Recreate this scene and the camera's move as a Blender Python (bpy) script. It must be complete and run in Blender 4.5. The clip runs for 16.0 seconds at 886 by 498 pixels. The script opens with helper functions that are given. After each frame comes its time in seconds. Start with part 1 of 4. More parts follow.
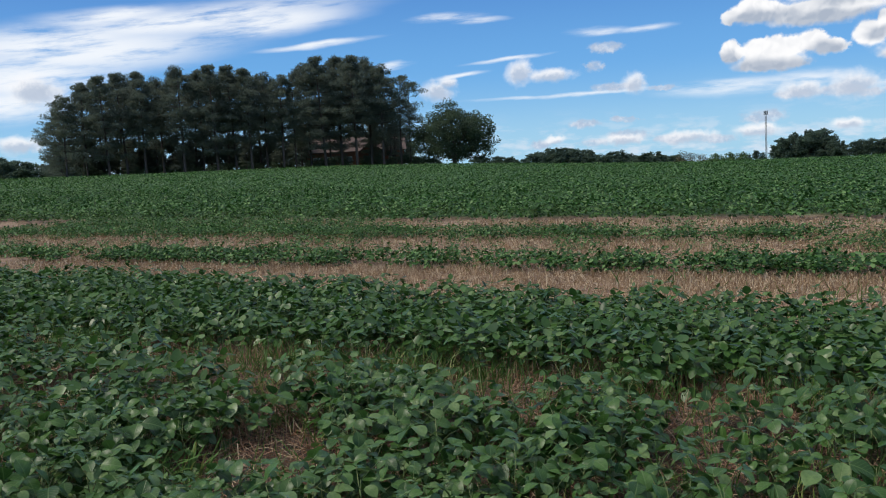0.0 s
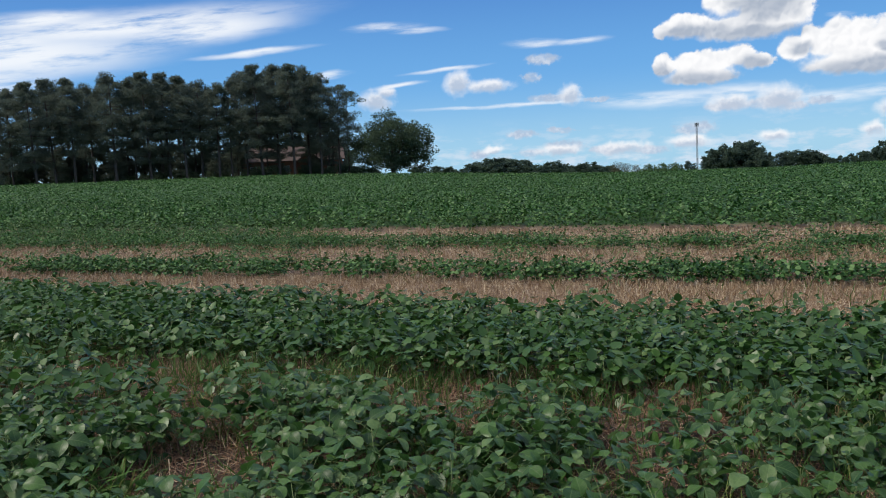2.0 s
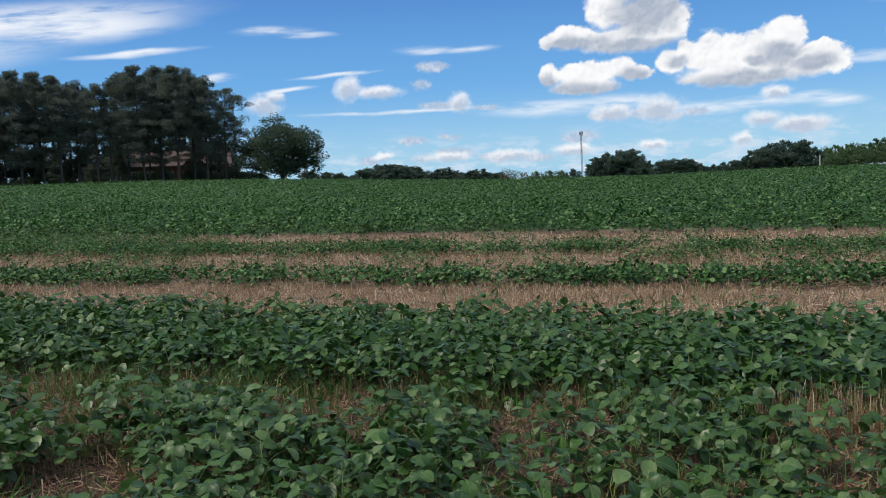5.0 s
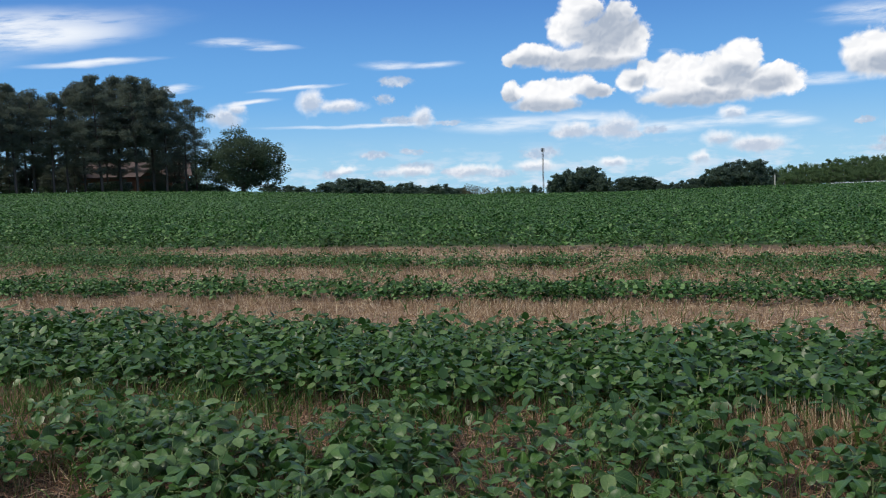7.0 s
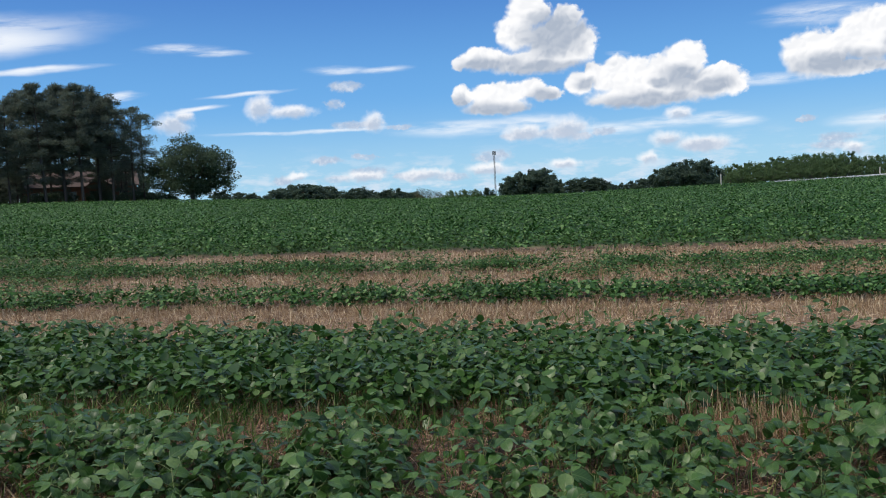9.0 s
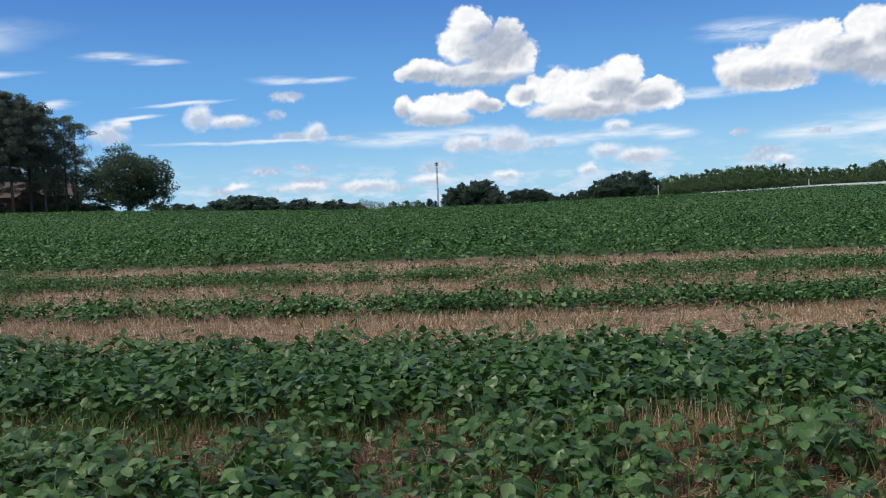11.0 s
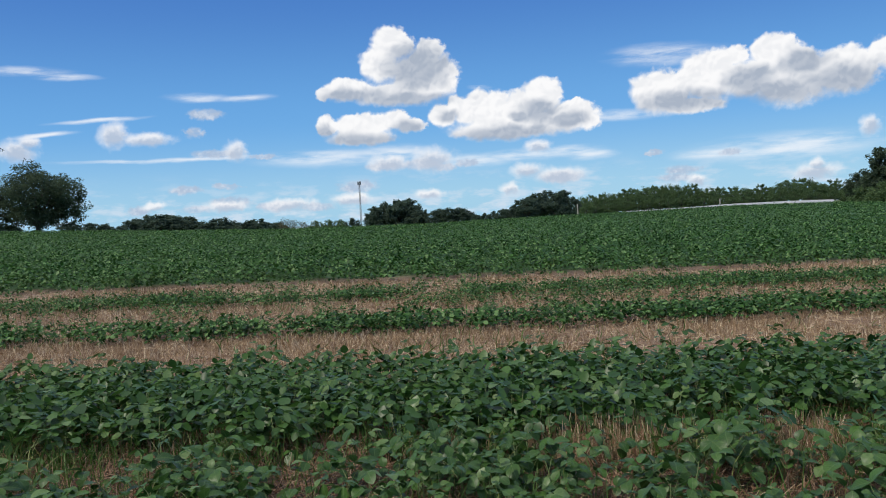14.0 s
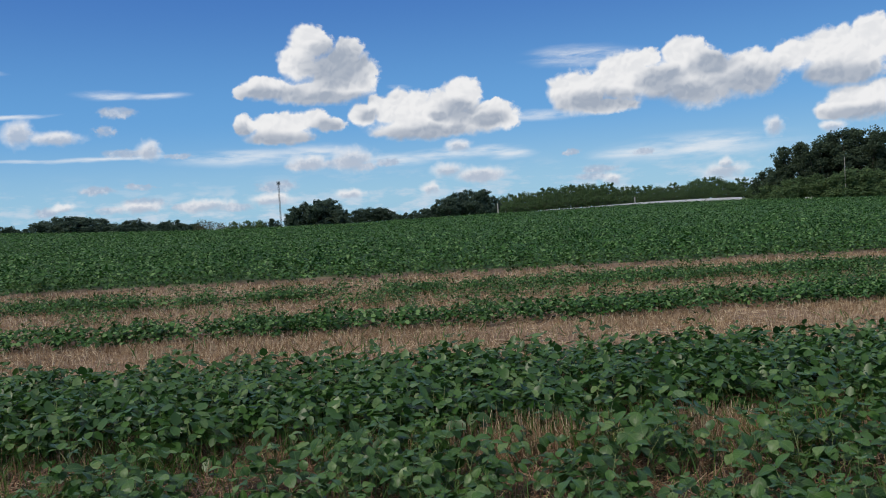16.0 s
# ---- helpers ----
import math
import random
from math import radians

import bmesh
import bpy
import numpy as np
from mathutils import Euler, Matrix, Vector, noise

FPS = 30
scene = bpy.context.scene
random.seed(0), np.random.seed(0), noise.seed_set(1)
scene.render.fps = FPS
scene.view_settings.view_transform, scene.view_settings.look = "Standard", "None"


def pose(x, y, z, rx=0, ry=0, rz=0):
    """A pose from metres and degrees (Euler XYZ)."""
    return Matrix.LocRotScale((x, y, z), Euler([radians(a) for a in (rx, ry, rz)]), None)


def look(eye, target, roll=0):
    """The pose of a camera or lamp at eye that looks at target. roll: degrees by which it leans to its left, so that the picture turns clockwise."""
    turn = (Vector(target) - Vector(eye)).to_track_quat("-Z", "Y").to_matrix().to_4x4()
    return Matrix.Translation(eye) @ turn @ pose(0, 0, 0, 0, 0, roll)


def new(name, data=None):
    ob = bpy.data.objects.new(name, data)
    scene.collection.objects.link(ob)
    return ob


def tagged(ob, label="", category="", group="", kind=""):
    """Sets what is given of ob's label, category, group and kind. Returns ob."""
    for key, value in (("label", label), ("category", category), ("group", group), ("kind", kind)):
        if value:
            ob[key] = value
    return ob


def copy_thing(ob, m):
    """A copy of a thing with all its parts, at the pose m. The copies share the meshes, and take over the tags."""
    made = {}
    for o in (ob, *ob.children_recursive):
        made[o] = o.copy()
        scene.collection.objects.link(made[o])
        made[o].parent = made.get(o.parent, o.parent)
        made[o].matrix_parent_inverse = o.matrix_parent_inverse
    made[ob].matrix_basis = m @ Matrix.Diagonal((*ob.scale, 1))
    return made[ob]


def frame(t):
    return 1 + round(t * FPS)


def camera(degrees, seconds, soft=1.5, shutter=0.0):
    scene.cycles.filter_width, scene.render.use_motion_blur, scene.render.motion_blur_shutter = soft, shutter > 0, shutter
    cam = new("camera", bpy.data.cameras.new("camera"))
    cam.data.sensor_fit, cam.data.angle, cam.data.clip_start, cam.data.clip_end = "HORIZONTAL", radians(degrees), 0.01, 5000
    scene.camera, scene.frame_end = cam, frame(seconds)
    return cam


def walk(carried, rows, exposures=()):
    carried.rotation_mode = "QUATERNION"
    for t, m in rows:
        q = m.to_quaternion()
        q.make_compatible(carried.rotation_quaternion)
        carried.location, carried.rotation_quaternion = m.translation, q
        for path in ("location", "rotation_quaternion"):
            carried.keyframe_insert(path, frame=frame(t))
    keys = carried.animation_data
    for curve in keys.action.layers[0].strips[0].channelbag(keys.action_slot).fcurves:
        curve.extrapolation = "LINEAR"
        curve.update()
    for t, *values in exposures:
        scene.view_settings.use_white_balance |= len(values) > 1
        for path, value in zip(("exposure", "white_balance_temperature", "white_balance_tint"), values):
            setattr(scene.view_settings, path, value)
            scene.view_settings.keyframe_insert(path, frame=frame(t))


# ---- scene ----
from math import asin, atan2, cos, degrees, exp, floor, hypot, pi, sin, sqrt, tan

# ---- camera: a person turning on the spot at the edge of a field ----
cam = camera(56.0, 16.0, soft=1.05)
EYE = 1.6
ROWS = [
    (0, 0.000, 0.000, 1.600, 84.49, 2.99, -0.29),
    (0.5, 0.004, 0.000, 1.600, 84.45, 3.04, -1.20),
    (1, 0.007, 0.000, 1.599, 84.57, 2.99, -2.32),
    (1.5, 0.012, 0.000, 1.599, 84.78, 2.97, -3.49),
    (2, 0.017, 0.000, 1.598, 84.94, 2.85, -4.48),
    (2.5, 0.020, 0.000, 1.598, 85.04, 2.54, -5.31),
    (3, 0.024, 0.000, 1.597, 85.02, 2.51, -6.23),
    (3.5, 0.026, 0.000, 1.597, 84.96, 3.06, -7.36),
    (4, 0.029, 0.000, 1.596, 84.84, 3.14, -8.90),
    (4.5, 0.026, 0.000, 1.596, 84.78, 2.86, -10.54),
    (5, 0.024, 0.000, 1.595, 85.02, 2.59, -11.95),
    (7.5, 0.020, 0.000, 1.593, 85.99, 2.31, -15.11),
    (8, 0.019, 0.000, 1.593, 85.98, 2.93, -15.88),
    (8.5, 0.020, 0.000, 1.592, 86.01, 2.95, -16.84),
    (9, 0.022, 0.000, 1.592, 86.07, 2.91, -17.79),
    (11.5, 0.030, 0.000, 1.589, 86.80, 3.06, -22.62),
    (12, 0.031, 0.000, 1.589, 87.03, 3.18, -23.39),
    (12.5, 0.034, 0.000, 1.588, 87.34, 2.92, -24.06),
    (13, 0.036, 0.000, 1.588, 87.65, 2.86, -25.01),
    (13.5, 0.042, 0.000, 1.587, 87.67, 2.91, -25.97),
    (14, 0.048, 0.000, 1.587, 87.67, 2.97, -27.01),
    (14.5, 0.053, 0.000, 1.586, 87.57, 3.09, -28.43),
    (15, 0.058, 0.000, 1.586, 87.37, 3.02, -30.12),
    (15.5, 0.060, 0.000, 1.585, 87.31, 3.07, -31.48),
    (16, 0.062, 0.000, 1.585, 87.34, 3.37, -32.42),
]
walk(cam, [(t, pose(x, y, z, rx, ry, rz)) for t, x, y, z, rx, ry, rz in ROWS],
     exposures=[(0.0, 0.06), (5.0, 0.04), (8.0, 0.09), (11.5, 0.06), (13.5, 0.03), (14.2, 0.0), (15.0, -0.07), (16.0, -0.16)])

# ---- sun and sky ----
SUN_AZ, SUN_EL = -98.0, 54.0        # compass angle from +y towards +x, height above the horizon
sun = new("sun", bpy.data.lights.new("sun", "SUN"))
sun.data.energy, sun.data.angle, sun.data.color = 2.5, radians(6), (1.0, 0.94, 0.80)
_a, _e = radians(SUN_AZ), radians(SUN_EL)
sun.matrix_world = look((40 * sin(_a) * cos(_e), 40 * cos(_a) * cos(_e), 40 * sin(_e)), (0, 0, 0))

# clouds as compass angle, height, half width, half height, all in degrees: the large heaps, small puffs,
# grey scraps, the shaded undersides of the heaps, and high thin streaks that climb or lie level
HEAPS_MIDDLE = [
    (24.15, 11.56, 1.44, 1.07), (23.26, 10.28, 1.35, 1.13), (26.76, 11.13, 0.87, 0.7), (26.1, 9.48, 2.28, 1.67), (21.01, 8.72, 1.69, 0.77),
    (19.32, 8.52, 0.56, 0.45), (24.39, 8.31, 3.27, 0.74), (27.72, 9.15, 0.92, 1.06), (28.16, 7.43, 0.48, 0.75), (27.39, 6.74, 0.92, 0.76),
    (29.05, 6.93, 1.1, 0.9), (30.53, 6.85, 1.84, 1.4), (32.93, 6.9, 1.66, 1.12), (34.18, 7.64, 1.29, 1.22), (36.53, 6.89, 0.48, 0.5),
    (35.66, 6.18, 2.2, 1.01), (31.93, 5.68, 4.06, 0.8), (37.12, 5.82, 0.82, 0.58), (21.92, 6.35, 2.15, 0.86), (24.1, 6.66, 0.87, 0.64),
    (19.44, 6.4, 0.77, 0.64), (21.68, 5.55, 2.15, 0.54), (25.16, 6.21, 1.0, 0.47),
]
HEAPS_EAST = [
    (47.3, 7.7, 1.9, 1.2),
    (42.08, 7.29, 1.86, 1.4), (45.09, 8.03, 2.0, 1.6), (46.71, 9.18, 0.79, 0.65), (49.01, 9.2, 1.47, 0.99), (49.92, 7.49, 2.59, 1.78),
    (43.71, 6.3, 2.2, 0.52), (53.03, 7.52, 2.06, 1.4), (55.46, 8.35, 1.1, 0.96), (57.65, 8.51, 2.01, 1.2), (59.97, 8.69, 1.34, 1.37),
    (58.54, 7.28, 2.28, 1.14), (59.25, 5.16, 2.16, 1.15), (57.83, 4.73, 1.24, 0.62), (60.33, 5.48, 1.19, 0.93),
]
SMALL = [
    (5.74, 6.2, 0.77, 0.72), (7.83, 5.86, 1.51, 0.37), (13.33, 4.96, 0.64, 0.56), (0.1, 5.25, 1.0, 0.62), (0.9, 5.75, 0.6, 0.35), (16.63, 1.24, 1.61, 0.42),
    (12.48, 1.37, 1.27, 0.34), (7.92, 1.5, 0.72, 0.22), (20.87, 1.42, 1.47, 0.35), (26.12, 1.5, 0.85, 0.31), (33.64, 4.37, 0.67, 0.34),
    (32.89, 2.78, 0.98, 0.46), (34.94, 2.32, 1.67, 0.49), (31.7, 1.55, 0.57, 0.34), (54.24, 4.21, 0.53, 0.53),
    (51.07, 1.51, 1.31, 0.51), (51.23, 2.01, 0.48, 0.36), (44.03, 1.47, 0.67, 0.38), (57.49, 3.83, 0.63, 0.28), (26.46, 3.79, 1.37, 0.69),
    (23.54, 3.75, 1.27, 0.47), (33.8, 4.35, 0.66, 0.33), (-25.3, 6.05, 1.26, 0.81), (-26.53, 2.75, 1.3, 0.44),
]
GREY = [
    (10.74, 6.23, 0.66, 0.37), (11.55, 7.36, 1.11, 0.37), (12.02, 4.78, 1.56, 0.3), (9.97, 2.5, 1.02, 0.3), (12.19, 2.67, 0.52, 0.23),
    (13.0, 2.56, 0.6, 0.19), (21.31, 2.25, 1.39, 0.42), (15.49, 1.22, 1.14, 0.34), (18.53, 1.0, 1.15, 0.31), (10.62, 1.23, 1.1, 0.26),
    (7.01, 1.25, 0.85, 0.3), (15.11, 4.52, 0.98, 0.19), (41.31, 3.4, 0.6, 0.23), (43.13, 2.13, 1.12, 0.3), (46.14, 3.13, 0.65, 0.22),
    (42.73, 1.7, 1.12, 0.3), (28.84, 3.48, 0.83, 0.26), (22.98, 3.51, 1.26, 0.29), (25.53, 3.56, 1.46, 0.36), (27.35, 3.28, 0.92, 0.26),
    (35.25, 2.18, 1.57, 0.41), (-25.0, 5.88, 1.42, 0.48), (12.75, 1.56, 1.46, 0.37),
]
SHADE = [
    (25.76, 10.03, 2.20, 1.47), (24.9, 10.67, 1.20, 0.99), (21.15, 8.33, 2.35, 0.53), (25.08, 7.92, 3.21, 0.49), (33.92, 6.66, 1.52, 0.73),
    (32.53, 6.47, 0.61, 0.34), (31.71, 5.29, 3.86, 0.54), (27.55, 6.64, 0.61, 0.39), (35.83, 5.99, 1.41, 0.49), (21.84, 5.37, 2.57, 0.54),
    (19.05, 6.01, 0.77, 0.53), (24.95, 6.04, 1.20, 0.43), (43.34, 6.62, 2.84, 0.70), (48.81, 6.52, 3.45, 0.78), (53.0, 7.00, 2.55, 0.94),
    (47.42, 7.56, 1.57, 0.88), (57.9, 6.79, 3.03, 0.73), (59.07, 4.44, 2.32, 0.55), (50.65, 8.31, 1.52, 0.77),
]
CIRRUS_RISING = [
    (-15.99, 10.15, 9.46, 0.9), (-21.91, 8.25, 7.53, 1.23), (-25.86, 6.73, 4.8, 1.34), (-20.4, 10.47, 3.74, 0.54), (-10.61, 10.09, 4.83, 0.71),
    (-7.75, 8.59, 3.01, 0.17), (1.6, 6.1, 1.4, 0.13), (5.09, 7.07, 2.26, 0.13), (-2.9, 7.0, 1.0, 0.24), (-24.0, 8.9, 7.0, 0.9), (-27.0, 5.2, 4.0, 0.9),
]
CIRRUS_LEVEL = [
    (9.73, 4.52, 5.94, 0.12),
    (37.4, 3.63, 1.45, 0.3), (19.19, 4.25, 3.71, 0.49), (23.68, 4.43, 2.66, 0.42), (29.38, 3.67, 2.32, 0.38), (32.88, 3.86, 2.32, 0.31),
    (35.98, 3.94, 1.92, 0.31), (42.01, 9.69, 2.67, 0.51), (39.17, 6.01, 2.27, 0.3), (49.74, 3.22, 4.45, 0.73), (45.77, 3.08, 2.53, 0.3),
    (30.26, 8.52, 0.69, 0.15), (1.04, 9.97, 2.09, 0.22), (3.31, 9.62, 1.51, 0.18), (11.14, 8.5, 1.64, 0.25), (14.04, 8.4, 1.43, 0.18),
]


class Nodes:
    """A short hand for building node trees."""

    def __init__(self, tree):
        self.tree = tree
        tree.nodes.clear()

    def add(self, kind, inputs=(), **attrs):
        n = self.tree.nodes.new(kind)
        for k, v in attrs.items():
            if k == "operation":
                n.operation = v
            elif k == "interpolation_type":
                n.interpolation_type = v
            elif k == "rotation_type":
                n.rotation_type = v
            elif k == "data_type":
                n.data_type = v
            elif k == "blend_type":
                n.blend_type = v
            elif k == "feature":
                n.feature = v
            elif k == "attribute_name":
                n.attribute_name = v
        for k, v in dict(inputs).items():
            if isinstance(v, bpy.types.NodeSocket):
                self.tree.links.new(v, n.inputs[k])
            else:
                n.inputs[k].default_value = v
        return n

    def math(self, op, a, b=0.0, c=0.0):
        return self.add("ShaderNodeMath", {0: a, 1: b, 2: c}, operation=op).outputs[0]

    def vec(self, op, a, b=(0, 0, 0)):
        return self.add("ShaderNodeVectorMath", {0: a, 1: b}, operation=op).outputs[0]

    def noise(self, vector, scale, detail=4.0, rough=0.5, color=False):
        n = self.add("ShaderNodeTexNoise", {"Vector": vector, "Scale": scale, "Detail": detail, "Roughness": rough})
        return n.outputs["Color" if color else "Fac"]

    def ramp(self, fac, lo, hi, a=0.0, b=1.0):
        n = self.add("ShaderNodeMapRange", {"Value": fac, "From Min": lo, "From Max": hi, "To Min": a, "To Max": b}, interpolation_type="SMOOTHSTEP")
        return n.outputs[0]

    def mix(self, fac, a, b, blend="MIX"):
        n = self.add("ShaderNodeMix", {0: fac, 6: a, 7: b}, data_type="RGBA", blend_type=blend)
        return n.outputs[2]


def build_sky():
    world = bpy.data.worlds.new("sky")
    world.use_nodes = True
    scene.world = world
    k = Nodes(world.node_tree)
    way = k.add("ShaderNodeTexCoord").outputs["Generated"]
    dome = k.add("ShaderNodeTexSky")
    dome.sky_type, dome.sun_disc, dome.sun_elevation, dome.sun_rotation = "NISHITA", False, radians(SUN_EL), radians(SUN_AZ)
    dome.air_density, dome.dust_density, dome.ozone_density = 1.0, 0.6, 2.0
    sky = dome.outputs[0]
    x, y, z = k.add("ShaderNodeSeparateXYZ", {0: way}).outputs
    az = k.math("MULTIPLY", k.math("ARCTAN2", x, y), 180 / pi)
    el = k.math("MULTIPLY", k.math("ARCSINE", z), 180 / pi)
    flat = k.add("ShaderNodeCombineXYZ", {0: az, 1: el}).outputs[0]
    # billowing: the plan of the clouds is pushed about by noise
    n1 = k.vec("SUBTRACT", k.noise(flat, 0.5, 3.0, 0.5, True), (0.5, 0.5, 0.5))
    flat_c = k.vec("ADD", flat, k.vec("MULTIPLY", n1, (1.9, 0.85, 0)))
    n2 = k.vec("SUBTRACT", k.noise(flat, 1.6, 3.0, 0.55, True), (0.5, 0.5, 0.5))
    flat_h = k.vec("ADD", k.vec("ADD", flat, k.vec("MULTIPLY", n1, (0.5, 0.25, 0))), k.vec("MULTIPLY", n2, (0.8, 0.45, 0)))

    def field(where, lobes):
        """How far outside the nearest lobe, 0 at its middle and 1 at its rim."""
        out, at = None, where
        for a, e, w, h in lobes:
            m = k.add("ShaderNodeMapping", {"Vector": at, "Location": (-a / w, -e / h, 0), "Scale": (1 / w, 1 / h, 0)}).outputs[0]
            r = k.add("ShaderNodeVectorMath", {0: m}, operation="LENGTH").outputs["Value"]
            out = r if out is None else k.add("ShaderNodeMath", {0: out, 1: r, 2: 0.25}, operation="SMOOTH_MIN").outputs[0]
            # the running value rides along as a third coordinate, which the next lobe ignores
            at = k.add("ShaderNodeVectorMath", {0: out, 1: (0, 0, 1), 2: where}, operation="MULTIPLY_ADD").outputs[0]
        return out

    def billow(where):
        """Round heads of cloud, large and small."""
        v1 = k.add("ShaderNodeTexVoronoi", {"Vector": where, "Scale": 0.85, "Smoothness": 0.6}, feature="SMOOTH_F1").outputs["Distance"]
        v2 = k.add("ShaderNodeTexVoronoi", {"Vector": where, "Scale": 2.3, "Smoothness": 0.5}, feature="SMOOTH_F1").outputs["Distance"]
        n = k.noise(where, 4.0, 4.0, 0.6)
        return k.math("ADD", k.math("MULTIPLY_ADD", v1, 0.66, k.math("MULTIPLY", v2, 0.27)), k.math("MULTIPLY", n, 0.12))

    knobs = billow(flat_c)
    heaps = HEAPS_MIDDLE + HEAPS_EAST
    body = field(flat_h, heaps)
    above = field(k.vec("ADD", flat_h, (-0.2, 0.55, 0)), heaps)
    # heads billow, bases stay flat and soft
    head = k.ramp(k.math("SUBTRACT", above, body), -0.4, 0.3, 0.35, 1.0)
    near = k.math("MULTIPLY_ADD", k.math("SUBTRACT", knobs, 0.55), k.math("MULTIPLY", head, 0.62), body)
    fray = k.math("MULTIPLY_ADD", k.noise(flat, 3.2, 4.0, 0.55), 0.26, -0.13)
    dens = k.ramp(k.math("ADD", near, fray), 1.20, k.math("MULTIPLY_ADD", head, 0.34, 0.56))
    small = k.math("ADD", field(flat_h, SMALL), k.math("MULTIPLY_ADD", knobs, 0.9, -0.5))
    thin = k.math("MULTIPLY", k.ramp(k.math("ADD", small, fray), 1.5, 0.38), 0.88)
    small_over = field(k.vec("ADD", flat_h, (-0.08, 0.26, 0)), SMALL)
    small_lit = k.ramp(k.math("MULTIPLY_ADD", k.noise(flat, 3.0, 4.0, 0.6), 0.8, small_over), 0.75, 1.75)
    torn = k.noise(flat, 1.9, 5.0, 0.62, True)
    flat_g = k.vec("ADD", flat, k.vec("MULTIPLY", k.vec("SUBTRACT", torn, (0.5, 0.5, 0.5)), (1.5, 0.55, 0)))
    scraps = k.math("MULTIPLY", k.ramp(field(flat_g, GREY), 1.25, 0.55), k.ramp(k.noise(k.vec("MULTIPLY", flat, (0.6, 1.4, 1.0)), 1.6, 5.0, 0.6), 0.25, 0.6, 0.5, 0.9))
    # the undersides and hollows of the heaps are greyer
    hollow = k.math("ADD", field(k.vec("ADD", flat, k.vec("MULTIPLY", n1, (1.3, 0.7, 0))), SHADE), k.math("MULTIPLY_ADD", billow(k.vec("ADD", flat_c, (-0.12, 0.24, 0))), 0.55, -0.3))
    mottle = k.ramp(k.math("SUBTRACT", billow(k.vec("ADD", flat_c, (-0.1, 0.2, 0))), knobs), -0.14, 0.10)
    grey = k.math("ADD", k.math("MULTIPLY", k.ramp(hollow, 1.5, 0.45), 0.85), k.math("MULTIPLY_ADD", mottle, -0.17, 0.18))
    cloud = k.mix(grey, (0.96, 0.96, 0.97, 1), (0.40, 0.46, 0.56, 1))
    # high thin cloud: long streaks, which climb on one side and lie level on the other
    def streaks(slope, lobes, lo, hi):
        lean = k.add("ShaderNodeCombineXYZ", {0: az, 1: k.math("MULTIPLY_ADD", az, -slope, el)}).outputs[0]
        thin_at = k.vec("MULTIPLY", lean, (0.16, 1.0, 1.0))
        curl = k.vec("MULTIPLY", k.vec("SUBTRACT", k.noise(k.vec("MULTIPLY", lean, (0.3, 1.0, 1.0)), 0.6, 4.0, 0.55, True), (0.5, 0.5, 0.5)), (2.6, 0.7, 0))
        grain = k.noise(k.vec("ADD", thin_at, k.vec("MULTIPLY", curl, (0.05, 0.4, 0))), 1.2, 7.0, 0.62)
        reach = field(k.vec("ADD", lean, curl), [(a, e - slope * a, w, h) for a, e, w, h in lobes])
        return k.math("MULTIPLY", k.ramp(reach, 1.7, 0.15), k.ramp(grain, lo, hi))

    wisp = k.math("MAXIMUM", streaks(0.10, CIRRUS_RISING, 0.22, 0.56), k.math("MULTIPLY", streaks(0.0, CIRRUS_LEVEL, 0.30, 0.66), 0.85))
    # haze low over the land
    low = k.math("MULTIPLY", k.ramp(el, 3.8, 0.2), k.ramp(k.noise(k.vec("MULTIPLY", flat, (0.33, 1.0, 1.0)), 1.2, 5.0, 0.6), 0.46, 0.66))
    blue = k.mix(k.ramp(el, 0.0, 7.0), (0.34, 0.66, 0.91, 1), (0.115, 0.40, 0.83, 1))
    blue = k.mix(k.ramp(el, 5.0, 16.0), blue, (0.042, 0.19, 0.60, 1))
    # unseen broken cloud overhead, above the view, added to whiten the fill light
    deck = k.ramp(k.noise(k.vec("MULTIPLY", way, (1, 1, 1.6)), 2.6, 5.0, 0.6), 0.36, 0.6)
    blue = k.mix(k.math("MULTIPLY", k.ramp(el, 17.0, 30.0), k.math("MULTIPLY_ADD", deck, 0.6, 0.35)), blue, (0.78, 0.79, 0.80, 1))
    clear = k.mix(0.8, k.mix(1.0, sky, (SKY, SKY, SKY, 1), "MULTIPLY"), blue)
    c = k.mix(k.math("MULTIPLY", low, 0.72), clear, (0.70, 0.77, 0.87, 1))
    c = k.mix(k.math("MULTIPLY", wisp, 0.92), c, (0.90, 0.93, 0.97, 1))
    c = k.mix(scraps, c, k.mix(k.ramp(torn, 0.42, 0.66), (0.44, 0.53, 0.68, 1), (0.66, 0.72, 0.82, 1)))
    c = k.mix(thin, c, k.mix(small_lit, (0.50, 0.57, 0.69, 1), (0.93, 0.93, 0.95, 1)))
    c = k.mix(dens, c, cloud)
    bg = k.add("ShaderNodeBackground", {"Color": c, "Strength": 1.0})
    k.add("ShaderNodeOutputWorld", {0: bg.outputs[0]})


SKY = 0.1
build_sky()


# ---- materials ----
def material(name):
    m = bpy.data.materials.new(name)
    m.use_nodes = True
    return m, Nodes(m.node_tree)


